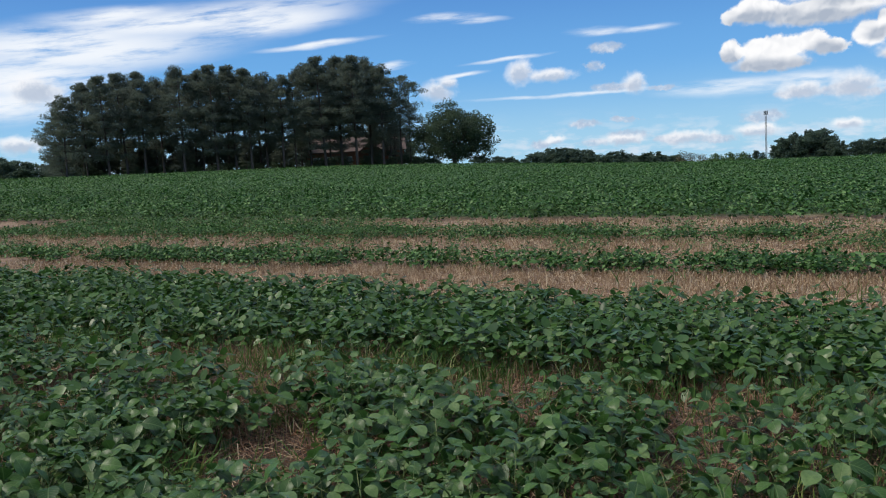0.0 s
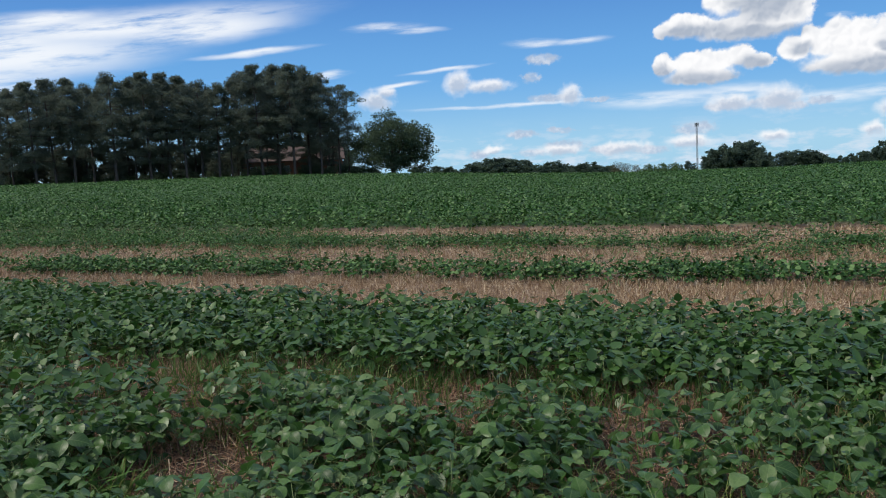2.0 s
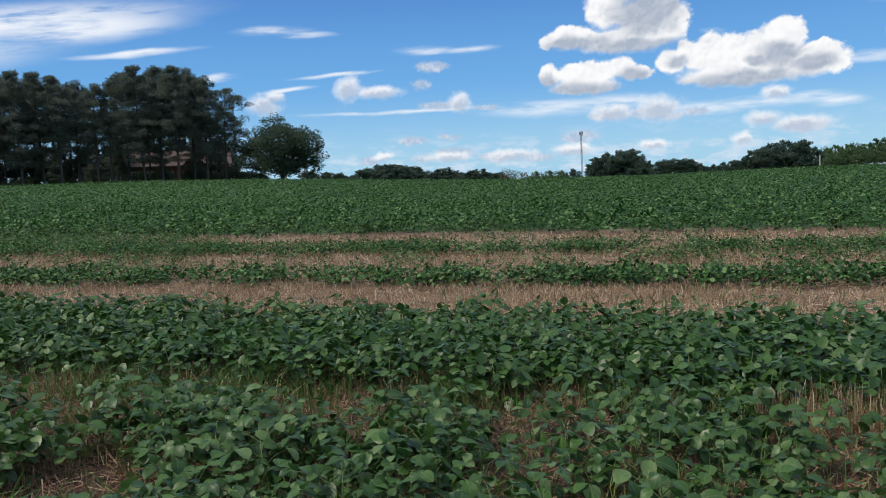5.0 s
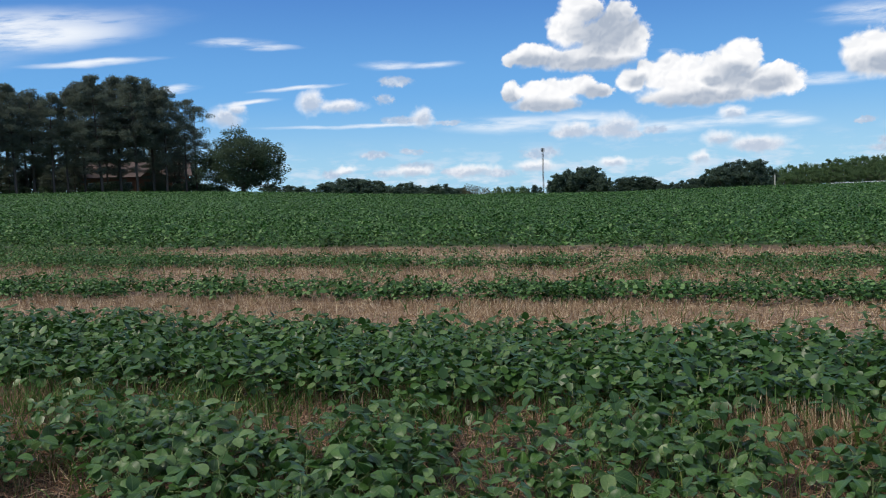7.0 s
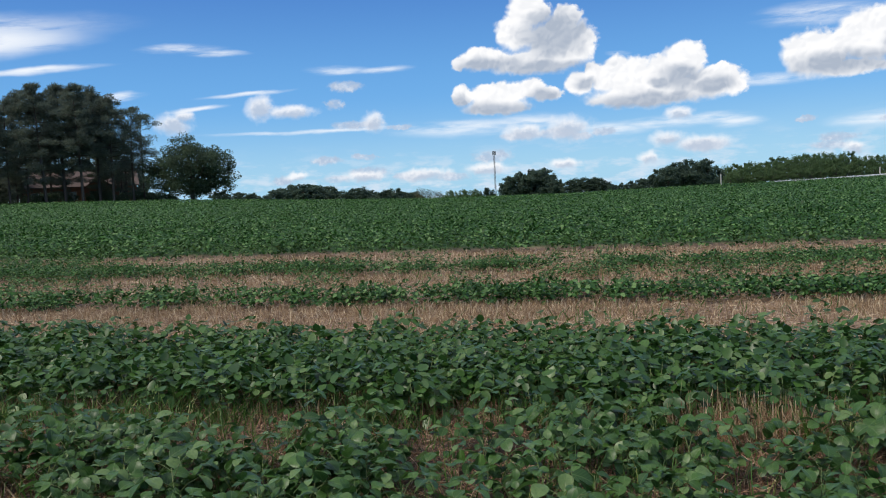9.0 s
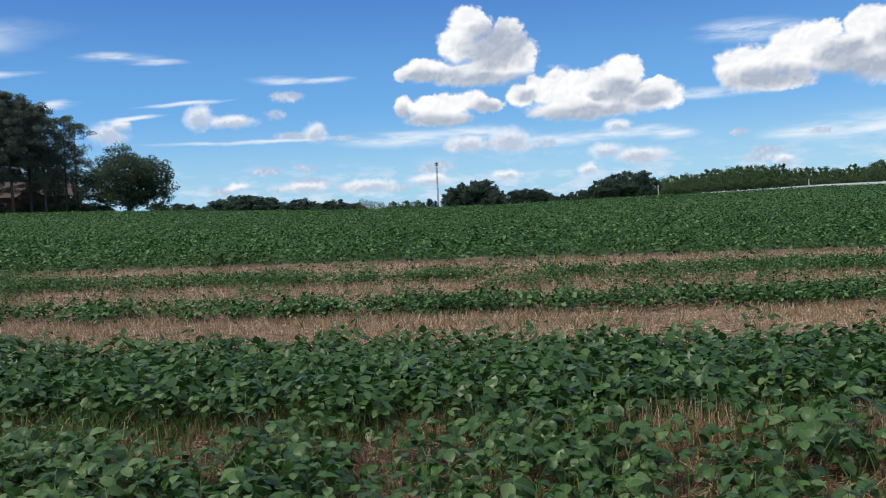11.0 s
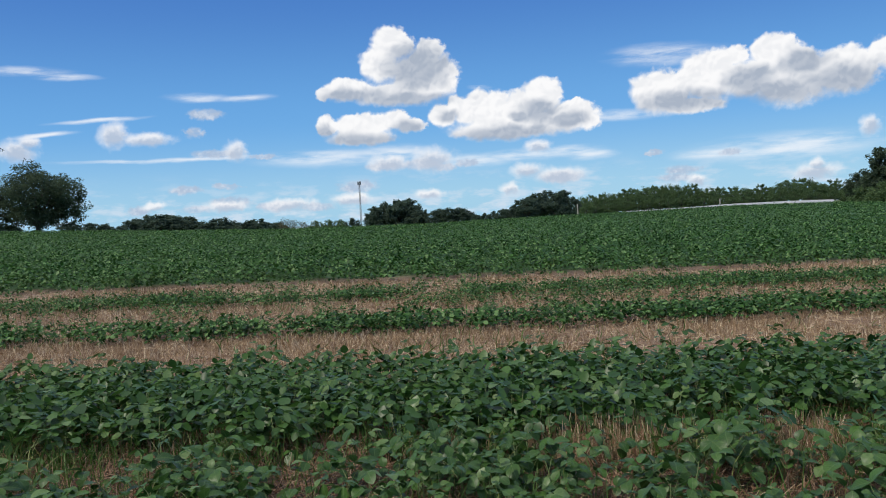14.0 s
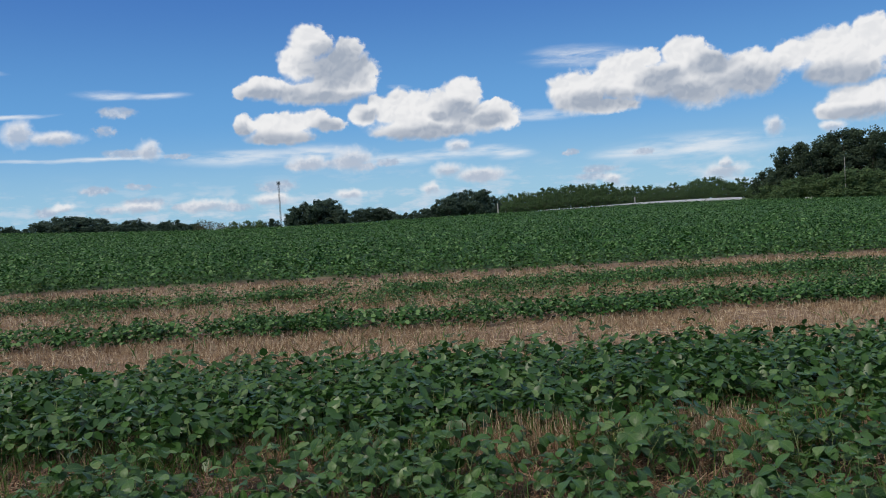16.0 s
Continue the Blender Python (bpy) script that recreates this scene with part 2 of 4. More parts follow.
def finish(k, color, rough=0.6, bump=None, strength=0.3, distance=0.02, thin=0.0, metallic=0.0, specular=0.5):
    ins = {"Base Color": color, "Roughness": rough, "Metallic": metallic, "Specular IOR Level": specular}
    if bump is not None:
        ins["Normal"] = k.add("ShaderNodeBump", {"Height": bump, "Strength": strength, "Distance": distance}).outputs[0]
    out = k.add("ShaderNodeBsdfPrincipled", ins).outputs[0]
    if thin:
        t = k.add("ShaderNodeBsdfTranslucent", {"Color": color}).outputs[0]
        out = k.add("ShaderNodeMixShader", {0: thin, 1: out, 2: t}).outputs[0]
    k.add("ShaderNodeOutputMaterial", {0: out})


def leaf_material(name, dark, light, pale, rough, thin=0.25, scale=60.0, pale_share=0.1, specular=0.3, veined=False):
    """Leaves that differ one from another, with a mottled blade."""
    m, k = material(name)
    island = k.add("ShaderNodeNewGeometry").outputs["Random Per Island"]
    one = k.add("ShaderNodeObjectInfo").outputs["Random"]
    r = k.math("FRACT", k.math("ADD", island, one))
    co = k.add("ShaderNodeTexCoord").outputs["Object"]
    c = k.mix(r, (*dark, 1), (*light, 1))
    pick = k.math("GREATER_THAN", k.math("FRACT", k.math("MULTIPLY", r, 37.3)), 1 - pale_share)
    c = k.mix(pick, c, (*pale, 1))
    n = k.noise(co, scale, 3.0, 0.6)
    c = k.mix(k.ramp(n, 0.3, 0.75), c, k.mix(0.4, c, (*dark, 1)))
    if veined:
        # a pale midrib, and side veins that run forward from it; z tells leaf blades from the rest
        u, v, is_blade = k.add("ShaderNodeSeparateXYZ", {0: k.add("ShaderNodeAttribute", attribute_name="blade").outputs["Vector"]}).outputs
        v = k.math("ABSOLUTE", v)
        rib = k.ramp(v, 0.030, 0.008)
        side = k.math("PINGPONG", k.math("MULTIPLY_ADD", v, -0.75, u), 0.075)
        vein = k.math("MAXIMUM", rib, k.math("MULTIPLY", k.ramp(side, 0.016, 0.004), 0.55))
        vein = k.math("MULTIPLY", vein, is_blade)
        c = k.mix(k.math("MULTIPLY", vein, 0.45), c, (*pale, 1))
        n = k.math("SUBTRACT", k.math("MULTIPLY", n, 0.6), k.math("MULTIPLY", vein, 0.8))
    finish(k, c, rough, n, 0.3, 0.004, thin, specular=specular)
    return m


def patchy(name, colors, scales, rough=0.8, bump=0.4, distance=0.03, coords="Object", stretch=(1, 1, 1)):
    """Two scales of noise over three colours."""
    m, k = material(name)
    co = k.add("ShaderNodeMapping", {"Vector": k.add("ShaderNodeTexCoord").outputs[coords], "Scale": stretch}).outputs[0]
    a, b = k.noise(co, scales[0], 4.0, 0.6), k.noise(co, scales[1], 5.0, 0.65)
    c = k.mix(k.ramp(a, 0.35, 0.65), (*colors[0], 1), (*colors[1], 1))
    c = k.mix(k.ramp(b, 0.45, 0.75), c, (*colors[2], 1))
    finish(k, c, rough, b, bump, distance)
    return m


SOY = leaf_material("soybean_leaf", (0.020, 0.064, 0.014), (0.080, 0.172, 0.034), (0.150, 0.240, 0.080), 0.40, 0.28, 55.0, 0.12, 0.42, True)
SOY_FAR = leaf_material("soybean_canopy", (0.010, 0.046, 0.008), (0.060, 0.162, 0.028), (0.165, 0.285, 0.095), 0.55, 0.2, 20.0, 0.18, 0.32)
STEM = patchy("green_stem", [(0.10, 0.16, 0.05), (0.14, 0.19, 0.07), (0.20, 0.18, 0.08)], (20, 90))
STRAW = leaf_material("dry_straw", (0.19, 0.115, 0.062), (0.52, 0.375, 0.225), (0.80, 0.65, 0.45), 0.6, 0.1, 40.0, 0.22)
RED_STRAW = leaf_material("red_straw", (0.20, 0.10, 0.06), (0.40, 0.25, 0.155), (0.56, 0.43, 0.29), 0.7, 0.1, 40.0, 0.2)
GRASS = leaf_material("grass_blade", (0.055, 0.125, 0.022), (0.11, 0.21, 0.04), (0.26, 0.28, 0.09), 0.5, 0.2, 40.0, 0.15)
# tree leaf colours are lifted, with the haze of distance mixed in
PINE = leaf_material("pine_needles", (0.118, 0.148, 0.126), (0.164, 0.196, 0.150), (0.200, 0.198, 0.136), 0.8, 0.54, 2.0, 0.1, 0.1)
OAK = leaf_material("oak_leaves", (0.068, 0.098, 0.068), (0.098, 0.140, 0.082), (0.115, 0.155, 0.085), 0.7, 0.44, 2.0, 0.1, 0.1)
# woodland tones lie closer together for that haze, the far ones bluer
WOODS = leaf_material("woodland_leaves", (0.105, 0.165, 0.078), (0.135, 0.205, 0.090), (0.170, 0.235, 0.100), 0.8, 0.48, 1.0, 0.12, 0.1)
HAZED_FAR_WOODS = leaf_material("hazed_far_woodland_leaves", (0.081, 0.121, 0.094), (0.106, 0.149, 0.106), (0.121, 0.170, 0.109), 0.8, 0.44, 1.0, 0.1, 0.1)
BROWN_LEAF = leaf_material("browned_leaves", (0.06, 0.07, 0.035), (0.11, 0.10, 0.05), (0.16, 0.11, 0.06), 0.6, 0.1, 1.0, 0.2)
BARK = patchy("pine_bark", [(0.06, 0.048, 0.040), (0.09, 0.070, 0.058), (0.04, 0.032, 0.028)], (2, 12), stretch=(1, 1, 0.25))
OAK_BARK = patchy("oak_bark", [(0.07, 0.06, 0.05), (0.10, 0.085, 0.07), (0.05, 0.04, 0.035)], (2, 12), stretch=(1, 1, 0.25))
BRICK = patchy("red_brick", [(0.26, 0.12, 0.075), (0.21, 0.095, 0.065), (0.32, 0.17, 0.12)], (1.5, 14))
ROOF = patchy("shingle_roof", [(0.095, 0.066, 0.062), (0.115, 0.078, 0.072), (0.075, 0.052, 0.05)], (0.7, 9))
TRIM = patchy("white_trim", [(0.72, 0.70, 0.66), (0.78, 0.76, 0.72), (0.6, 0.57, 0.52)], (1, 8))
STEEL = patchy("galvanised_steel", [(0.085, 0.09, 0.095), (0.11, 0.115, 0.12), (0.065, 0.065, 0.07)], (0.5, 4), 0.5)
ASPHALT = patchy("pale_asphalt", [(0.40, 0.41, 0.42), (0.46, 0.47, 0.48), (0.36, 0.36, 0.36)], (0.2, 6))
GREY_WOOD = patchy("weathered_post", [(0.42, 0.40, 0.36), (0.50, 0.47, 0.43), (0.33, 0.30, 0.27)], (1, 12), stretch=(1, 1, 0.2))


def glass_material():
    m, k = material("window_glass")
    k.add("ShaderNodeOutputMaterial", {0: k.add("ShaderNodeBsdfPrincipled", {"Base Color": (0.03, 0.035, 0.04, 1), "Roughness": 0.08}).outputs[0]})
    return m


GLASS = glass_material()

# ---- the lie of the land ----
ROW = radians(-23.75)               # the crop rows run along this angle from +x
SKYLINE = [(-180, 0.2), (-60, 0.8), (-27.6, 0.78), (-19.5, 0.68), (-10.5, 0.63), (-6.8, 0.59), (-1.4, 0.43), (4.8, 0.16), (8.6, -0.06),
           (16, -0.37), (19.5, -0.44), (26, -0.52), (33.5, -0.42), (40, -0.40), (46, -0.32), (51.7, -0.40), (55, -0.53), (60.4, -0.71),
           (75, -1.0), (120, -0.5), (180, 0.2)]
SKY_A, SKY_E = np.array(SKYLINE).T
CREST = 140.0


def ease(x, a, b):
    u = np.clip((x - a) / (b - a), 0, 1)
    return u * u * (3 - 2 * u)


def land(x, y):
    """Height of the ground: a field tilted gently down to the right, with a crest, falling a little beyond it."""
    x, y = np.asarray(x, float), np.asarray(y, float)
    d = np.hypot(x, y) + 1e-6
    a = np.degrees(np.arctan2(x, y))
    e = np.interp(a, SKY_A, SKY_E) - 0.17
    bank = ease(a, 37, 39.8) * (1 - ease(a, 52.3, 53.2))
    e = e - 0.22 * ease(d, CREST, 260) * (1 - bank) + (0.15 + 0.11 * ease(a, 41, 51)) * ease(d, 158, 180) * bank - 0.2 * ease(d, 186, 230) * bank
    front = np.where(y > -50, 1.0, 0.6)
    plane = (-0.018 * x + 0.004 * y) * front
    w = ease(d, 25, CREST)
    return plane * (1 - w) + (EYE + d * np.tan(np.radians(e))) * w


def across(x, y):
    """Distance across the rows from the camera."""
    return -x * sin(ROW) + y * cos(ROW)


def from_rows(s, q):
    return s * np.cos(ROW) - q * np.sin(ROW), s * np.sin(ROW) + q * np.cos(ROW)


# ---- mesh helpers ----
def mesh_np(name, verts, tris, materials, index=None, smooth=False, blade=None):
    """A mesh from arrays of corners and triangles."""
    me = bpy.data.meshes.new(name)
    v, t = np.asarray(verts, np.float32), np.asarray(tris, np.int32)
    me.vertices.add(len(v))
    me.vertices.foreach_set("co", v.ravel())
    me.loops.add(t.size)
    me.loops.foreach_set("vertex_index", t.ravel())
    me.polygons.add(len(t))
    me.polygons.foreach_set("loop_start", np.arange(0, t.size, 3, dtype=np.int32))
    for m in materials:
        me.materials.append(m)
    if index is not None:
        me.polygons.foreach_set("material_index", np.asarray(index, np.int32))
    if smooth:
        me.polygons.foreach_set("use_smooth", np.ones(len(t), bool))
    if blade is not None:
        me.attributes.new("blade", "FLOAT_VECTOR", "POINT").data.foreach_set("vector", np.asarray(blade, np.float32).ravel())
    me.update(calc_edges=True)
    me.validate()
    return me


def spread(template, mats):
    """Copies of a template (corners, triangles) under many 3 x 4 matrices, as one pair of arrays."""
    v, t = template
    out = np.einsum("nij,kj->nki", mats[:, :, :3], v) + mats[:, None, :, 3]
    tri = t[None] + (np.arange(len(mats)) * len(v))[:, None, None]
    return out.reshape(-1, 3), tri.reshape(-1, 3)


def join(pairs):
    vs, ts, n = [], [], 0
    for v, t in pairs:
        vs.append(v)
        ts.append(t + n)
        n += len(v)
    return np.concatenate(vs), np.concatenate(ts)


def turns(yaw, pitch, roll, scale, place):
    """Many 3 x 4 matrices: x forward, turned up by pitch, rolled about its own way, then yawed."""
    cy, sy, cp, sp, cr, sr = np.cos(yaw), np.sin(yaw), np.cos(pitch), np.sin(pitch), np.cos(roll), np.sin(roll)
    f = np.stack([cy * cp, sy * cp, sp], -1)
    s0 = np.stack([-sy, cy, 0 * cy], -1)
    u0 = np.cross(f, s0)
    s = s0 * cr[:, None] + u0 * sr[:, None]
    u = u0 * cr[:, None] - s0 * sr[:, None]
    m = np.stack([f, s, u], -1) * np.asarray(scale).reshape(-1, 1, 1)
    return np.concatenate([m, np.asarray(place)[:, :, None]], 2)


def tube(points, radii, sides=6):
    """A tapering tube through points, closed at its end."""
    pts = [Vector(p) for p in points]
    vs, ts = [], []
    for i, p in enumerate(pts):
        d = (pts[min(i + 1, len(pts) - 1)] - pts[max(i - 1, 0)]).normalized()
        q = d.to_track_quat("Z", "Y")
        for j in range(sides):
            a = 2 * pi * j / sides
            vs.append(p + q @ Vector((cos(a) * radii[i], sin(a) * radii[i], 0)))
    for i in range(len(pts) - 1):
        for j in range(sides):
            a, b = i * sides + j, i * sides + (j + 1) % sides
            ts += [(a, b, b + sides), (a, b + sides, a + sides)]
    vs.append(pts[-1])
    n = (len(pts) - 1) * sides
    ts += [(n + j, n + (j + 1) % sides, len(vs) - 1) for j in range(sides)]
    return np.array([tuple(v) for v in vs]), np.array(ts)


def part(name, me, parent, label=""):
    ob = new(name, me)
    ob.parent = parent
    return tagged(ob, label)


def bm_mesh(name, bm, material_):
    me = bpy.data.meshes.new(name)
    bm.to_mesh(me)
    bm.free()
    me.materials.append(material_)
    return me


def box(bm, x0, x1, y0, y1, z0, z1):
    r = bmesh.ops.create_cube(bm, size=1.0, matrix=Matrix.Translation(((x0 + x1) / 2, (y0 + y1) / 2, (z0 + z1) / 2)) @ Matrix.Diagonal((x1 - x0, y1 - y0, z1 - z0, 1)))
    return r["verts"]


# ---- ground ----
def ground_material():
    m, k = material("field_soil")
    co = k.add("ShaderNodeTexCoord").outputs["Object"]
    along = k.add("ShaderNodeVectorRotate", {"Vector": co, "Angle": -ROW}, rotation_type="Z_AXIS").outputs[0]
    d = k.add("ShaderNodeVectorMath", {0: co}, operation="LENGTH").outputs["Value"]
    straw = k.add("ShaderNodeMapping", {"Vector": along, "Scale": (0.6, 1.6, 1)}).outputs[0]
    big, mid_, fine = k.noise(straw, 0.7, 4.0, 0.6), k.noise(straw, 5.0, 5.0, 0.65), k.noise(co, 60.0, 4.0, 0.7)
    c = k.mix(k.ramp(mid_, 0.35, 0.65), (0.15, 0.085, 0.055, 1), (0.31, 0.205, 0.135, 1))
    c = k.mix(k.ramp(fine, 0.45, 0.7), c, (0.42, 0.31, 0.205, 1))
    c = k.mix(k.ramp(big, 0.45, 0.7, 0.0, 0.55), c, (0.15, 0.085, 0.055, 1))
    # red-brown soil of the front block, the plants' shade mixed into its colour
    shaded_soil = k.mix(k.ramp(mid_, 0.35, 0.65), (0.042, 0.025, 0.018, 1), (0.085, 0.052, 0.035, 1))
    shaded_soil = k.mix(k.ramp(fine, 0.55, 0.75), shaded_soil, (0.26, 0.18, 0.11, 1))
    g = k.noise(co, 0.4, 6.0, 0.7)
    green = k.mix(k.ramp(g, 0.3, 0.7), (0.028, 0.078, 0.018, 1), (0.046, 0.112, 0.026, 1))
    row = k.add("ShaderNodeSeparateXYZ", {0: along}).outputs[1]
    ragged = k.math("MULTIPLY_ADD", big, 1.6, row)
    c = k.mix(k.ramp(ragged, 8.6, 9.2), shaded_soil, c)
    c = k.mix(k.ramp(ragged, 23.2, 25.5), c, green)
    verge = k.mix(k.ramp(k.noise(co, 0.15, 5.0, 0.6), 0.35, 0.7), (0.06, 0.115, 0.03, 1), (0.11, 0.15, 0.05, 1))
    c = k.mix(k.ramp(d, 140, 155), c, verge)
    finish(k, c, 0.85, k.math("ADD", mid_, fine), 0.6, 0.03)
    return m


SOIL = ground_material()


def build_ground():
    rings = np.concatenate([np.linspace(0.0, 12, 60)[1:], np.geomspace(12, 260, 130)[1:], np.geomspace(260, 4000, 40)[1:]])
    fine = np.arange(-50, 80, 0.8)
    coarse = np.arange(80, 310, 5.0)
    az = np.radians(np.concatenate([fine, coarse]))
    na = len(az)
    d, a = np.meshgrid(rings, az, indexing="ij")
    x, y = d * np.sin(a), d * np.cos(a)
    z = land(x, y)
    near = 1 - ease(d, 20, 40)
    rough = np.array([noise.noise((px * 2.3, py * 2.3, 0)) * 0.03 + noise.noise((px * 7, py * 7, 4)) * 0.012 for px, py in zip(x.ravel(), y.ravel())]).reshape(x.shape)
    z = z + rough * near
    v = np.concatenate([np.stack([x, y, z], -1).reshape(-1, 3), [[0, 0, 0]]])
    i, j = np.meshgrid(np.arange(len(rings) - 1), np.arange(na), indexing="ij")
    p, q = i * na + j, i * na + (j + 1) % na
    t = np.concatenate([np.stack([p, p + na, q + na], -1).reshape(-1, 3), np.stack([p, q + na, q], -1).reshape(-1, 3)])
    hub = np.stack([np.full(na, len(v) - 1), np.arange(na), (np.arange(na) + 1) % na], -1)
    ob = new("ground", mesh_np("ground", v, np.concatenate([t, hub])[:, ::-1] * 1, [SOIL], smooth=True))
    tagged(ob, "sloping field of brown soil and wheat straw rising to a low crest", "ground", kind="structure")
    if ob.data.polygons[0].normal.z < 0:
        ob.data.flip_normals()


build_ground()

# ---- soybean plants ----
rng = np.random.default_rng(7)


def leaflet(lod):
    """One leaflet along x, one unit long: egg-shaped, folded up along the midrib, its tip drooping."""
    if lod == 0:
        # across: four lines from rim to rim at seven stations along the midrib
        width = (0.0, 0.25, 0.36, 0.39, 0.345, 0.225, 0.0)
        v, t = [], []
        for i, w in enumerate(width):
            u = i / 6
            droop = 0.05 * sin(pi * u) - 0.13 * u * u
            wave = 0.018 * sin(9 * u)
            v += [(u, y * w, droop + abs(y) * 0.085 * sin(pi * min(1, u * 1.15)) + (wave * y if abs(y) == 1 else 0)) for y in (-1, -0.5, 0, 0.5, 1)]
        for i in range(6):
            for j in range(4):
                p = 5 * i + j
                t += [(p, p + 5, p + 6)] if i < 5 else []
                t += [(p, p + 6, p + 1)] if i > 0 else []
        return np.array(v), np.array(t)
    if lod == 1:
        v = np.array([(0, 0, 0), (1, 0, -0.08), (0.25, 0.36, 0.06), (0.7, 0.3, 0.0), (0.25, -0.36, 0.06), (0.7, -0.3, 0.0)])
        return v, np.array([(0, 3, 2), (0, 1, 3), (0, 4, 5), (0, 5, 1)])
    v = np.array([(0, 0, 0), (0.5, 0.38, 0.05), (1, 0, -0.06), (0.5, -0.38, 0.05)])
    return v, np.array([(0, 2, 1), (0, 3, 2)])


def trifoliate(lod, seed):
    """Three leaflets on a stalk that starts at the origin and rises along x."""
    r = np.random.default_rng(seed)
    reach, rise = r.uniform(0.09, 0.17), r.uniform(0.06, 0.13)
    size = r.uniform(0.058, 0.104)
    tip = np.array([reach, 0, rise])
    base = r.uniform(-0.6, 0.08)
    yaw = np.array([0.0, 1.25, -1.25]) + r.normal(0, 0.16, 3)
    pitch = np.array([base, base * 0.6, base * 0.6]) + r.normal(0, 0.36, 3)
    roll = r.normal(0, 0.48, 3)
    place = np.stack([tip + (0.02, 0, 0), tip, tip])
    leaf_blades = spread(leaflet(lod), turns(yaw, pitch, roll, size * np.array([1.1, 0.95, 0.95]), place))
    if lod:
        return leaf_blades, None
    stalk = tube([(0, 0, 0), (reach * 0.5, 0, rise * 0.62), tuple(tip + (0.02, 0, 0))], [0.0028, 0.0024, 0.0018], 3)
    return leaf_blades, stalk


def blade_of(lod, pieces):
    """Coordinates along and across each leaflet of so many leaves."""
    v = leaflet(lod)[0]
    return np.tile(np.stack([v[:, 0], v[:, 1], np.ones(len(v))], -1), (pieces, 1))


LEAVES = [trifoliate(0, s) for s in range(8)]
LEAVES_MID = [trifoliate(1, s)[0] for s in range(8)]
LEAVES_FAR = [trifoliate(2, s)[0] for s in range(8)]


def plant_plan(seed):
    """Where the leaves of one plant sit on its stem: leaf, matrix."""
    r = np.random.default_rng(100 + seed)
    height = r.uniform(0.17, 0.30)
    lean = r.normal(0, 0.12, 2)
    nodes = []
    count = int(r.integers(8, 11))
    turn = r.uniform(0, 6.28)
    for i in range(count):
        u = (i + 0.6) / count
        turn += 2.4 + r.normal(0, 0.4)
        size = 1.0 if u < 0.8 else 0.75
        nodes.append((int(r.integers(0, 8)), turns(np.array([turn]), np.array([r.uniform(-0.25, 0.3)]), np.array([0.0]), [size * r.uniform(0.85, 1.1)],
                                                  [[lean[0] * u * height, lean[1] * u * height, u * height]])[0]))
    stem = tube([(0, 0, -0.02), (lean[0] * 0.5 * height, lean[1] * 0.5 * height, height * 0.5), (lean[0] * height, lean[1] * height, height)], [0.004, 0.0035, 0.002], 4)
    return nodes, stem


PLANS = [plant_plan(s) for s in range(12)]


def compose(a, b):
    """Matrices a (n,3,4) after one matrix b (3,4)."""
    m = np.einsum("nij,jk->nik", a[:, :, :3], b[:, :3])
    p = np.einsum("nij,j->ni", a[:, :, :3], b[:, 3]) + a[:, :, 3]
    return np.concatenate([m, p[:, :, None]], 2)


def stand(x, y, scale, lift=0.0):
    """Matrices for plants standing at x, y with a random turn."""
    n = len(x)
    return turns(rng.uniform(0, 6.28, n), rng.normal(0, 0.06, n), rng.normal(0, 0.06, n), scale, np.stack([x, y, land(x, y) + lift], -1))


def joined_plants(name, mats, leaves, label, near=False):
    """Many plants in one mesh."""
    pick = rng.integers(0, len(PLANS), len(mats))
    blades, stems = [], []
    for i, (nodes, stem) in enumerate(PLANS):
        mine = mats[pick == i]
        if not len(mine):
            continue
        for leaf, m in nodes:
            item = leaves[leaf]
            at = compose(mine, m)
            if isinstance(item[1], np.ndarray):
                blades.append(spread(item, at))
            else:
                blades.append(spread(item[0], at))
                stems.append(spread(item[1], at))
        if near:
            stems.append(spread(stem, mine))
    v, t = join(blades)
    index = np.zeros(len(t), int)
    blade = blade_of(0, 1) if leaves is LEAVES else None
    if blade is not None:
        blade = np.tile(blade, (len(v) // len(blade), 1))
    if stems:
        sv, st = join(stems)
        v, t = np.concatenate([v, sv]), np.concatenate([t, st + len(v)])
        index = np.concatenate([index, np.ones(len(st), int)])
        if blade is not None:
            blade = np.concatenate([blade, np.zeros((len(sv), 3))])
    ob = new(name, mesh_np(name, v, t, [SOY if near else SOY_FAR, STEM], index, leaves is not LEAVES_FAR, blade))
    return tagged(ob, label, "soybean crop", kind="stuff")


def in_view(x, y, margin=4.0):
    a = np.degrees(np.arctan2(x, y))
    return (a > -29 - margin) & (a < 61 + margin)


def drill(q0, q1, s0, s1, gap, step, keep, stray=0.035):
    """Seed places in drilled rows; keep(s, q) is the share that grew."""
    out = []
    for q in np.arange(q0, q1, gap):
        s = np.arange(s0, s1, step)
        s = s + rng.uniform(-0.5, 0.5, len(s)) * step
        qq = q + rng.normal(0, stray, len(s))
        x, y = from_rows(s, qq)
        ok = in_view(x, y) & (rng.uniform(0, 1, len(s)) < keep(s, qq))
        out.append(np.stack([x, y], -1)[ok])
    return np.concatenate(out)


def patch_noise(s, q, scale, seed):
    return np.array([noise.noise((a * scale, b * scale, seed)) for a, b in zip(s, q)])


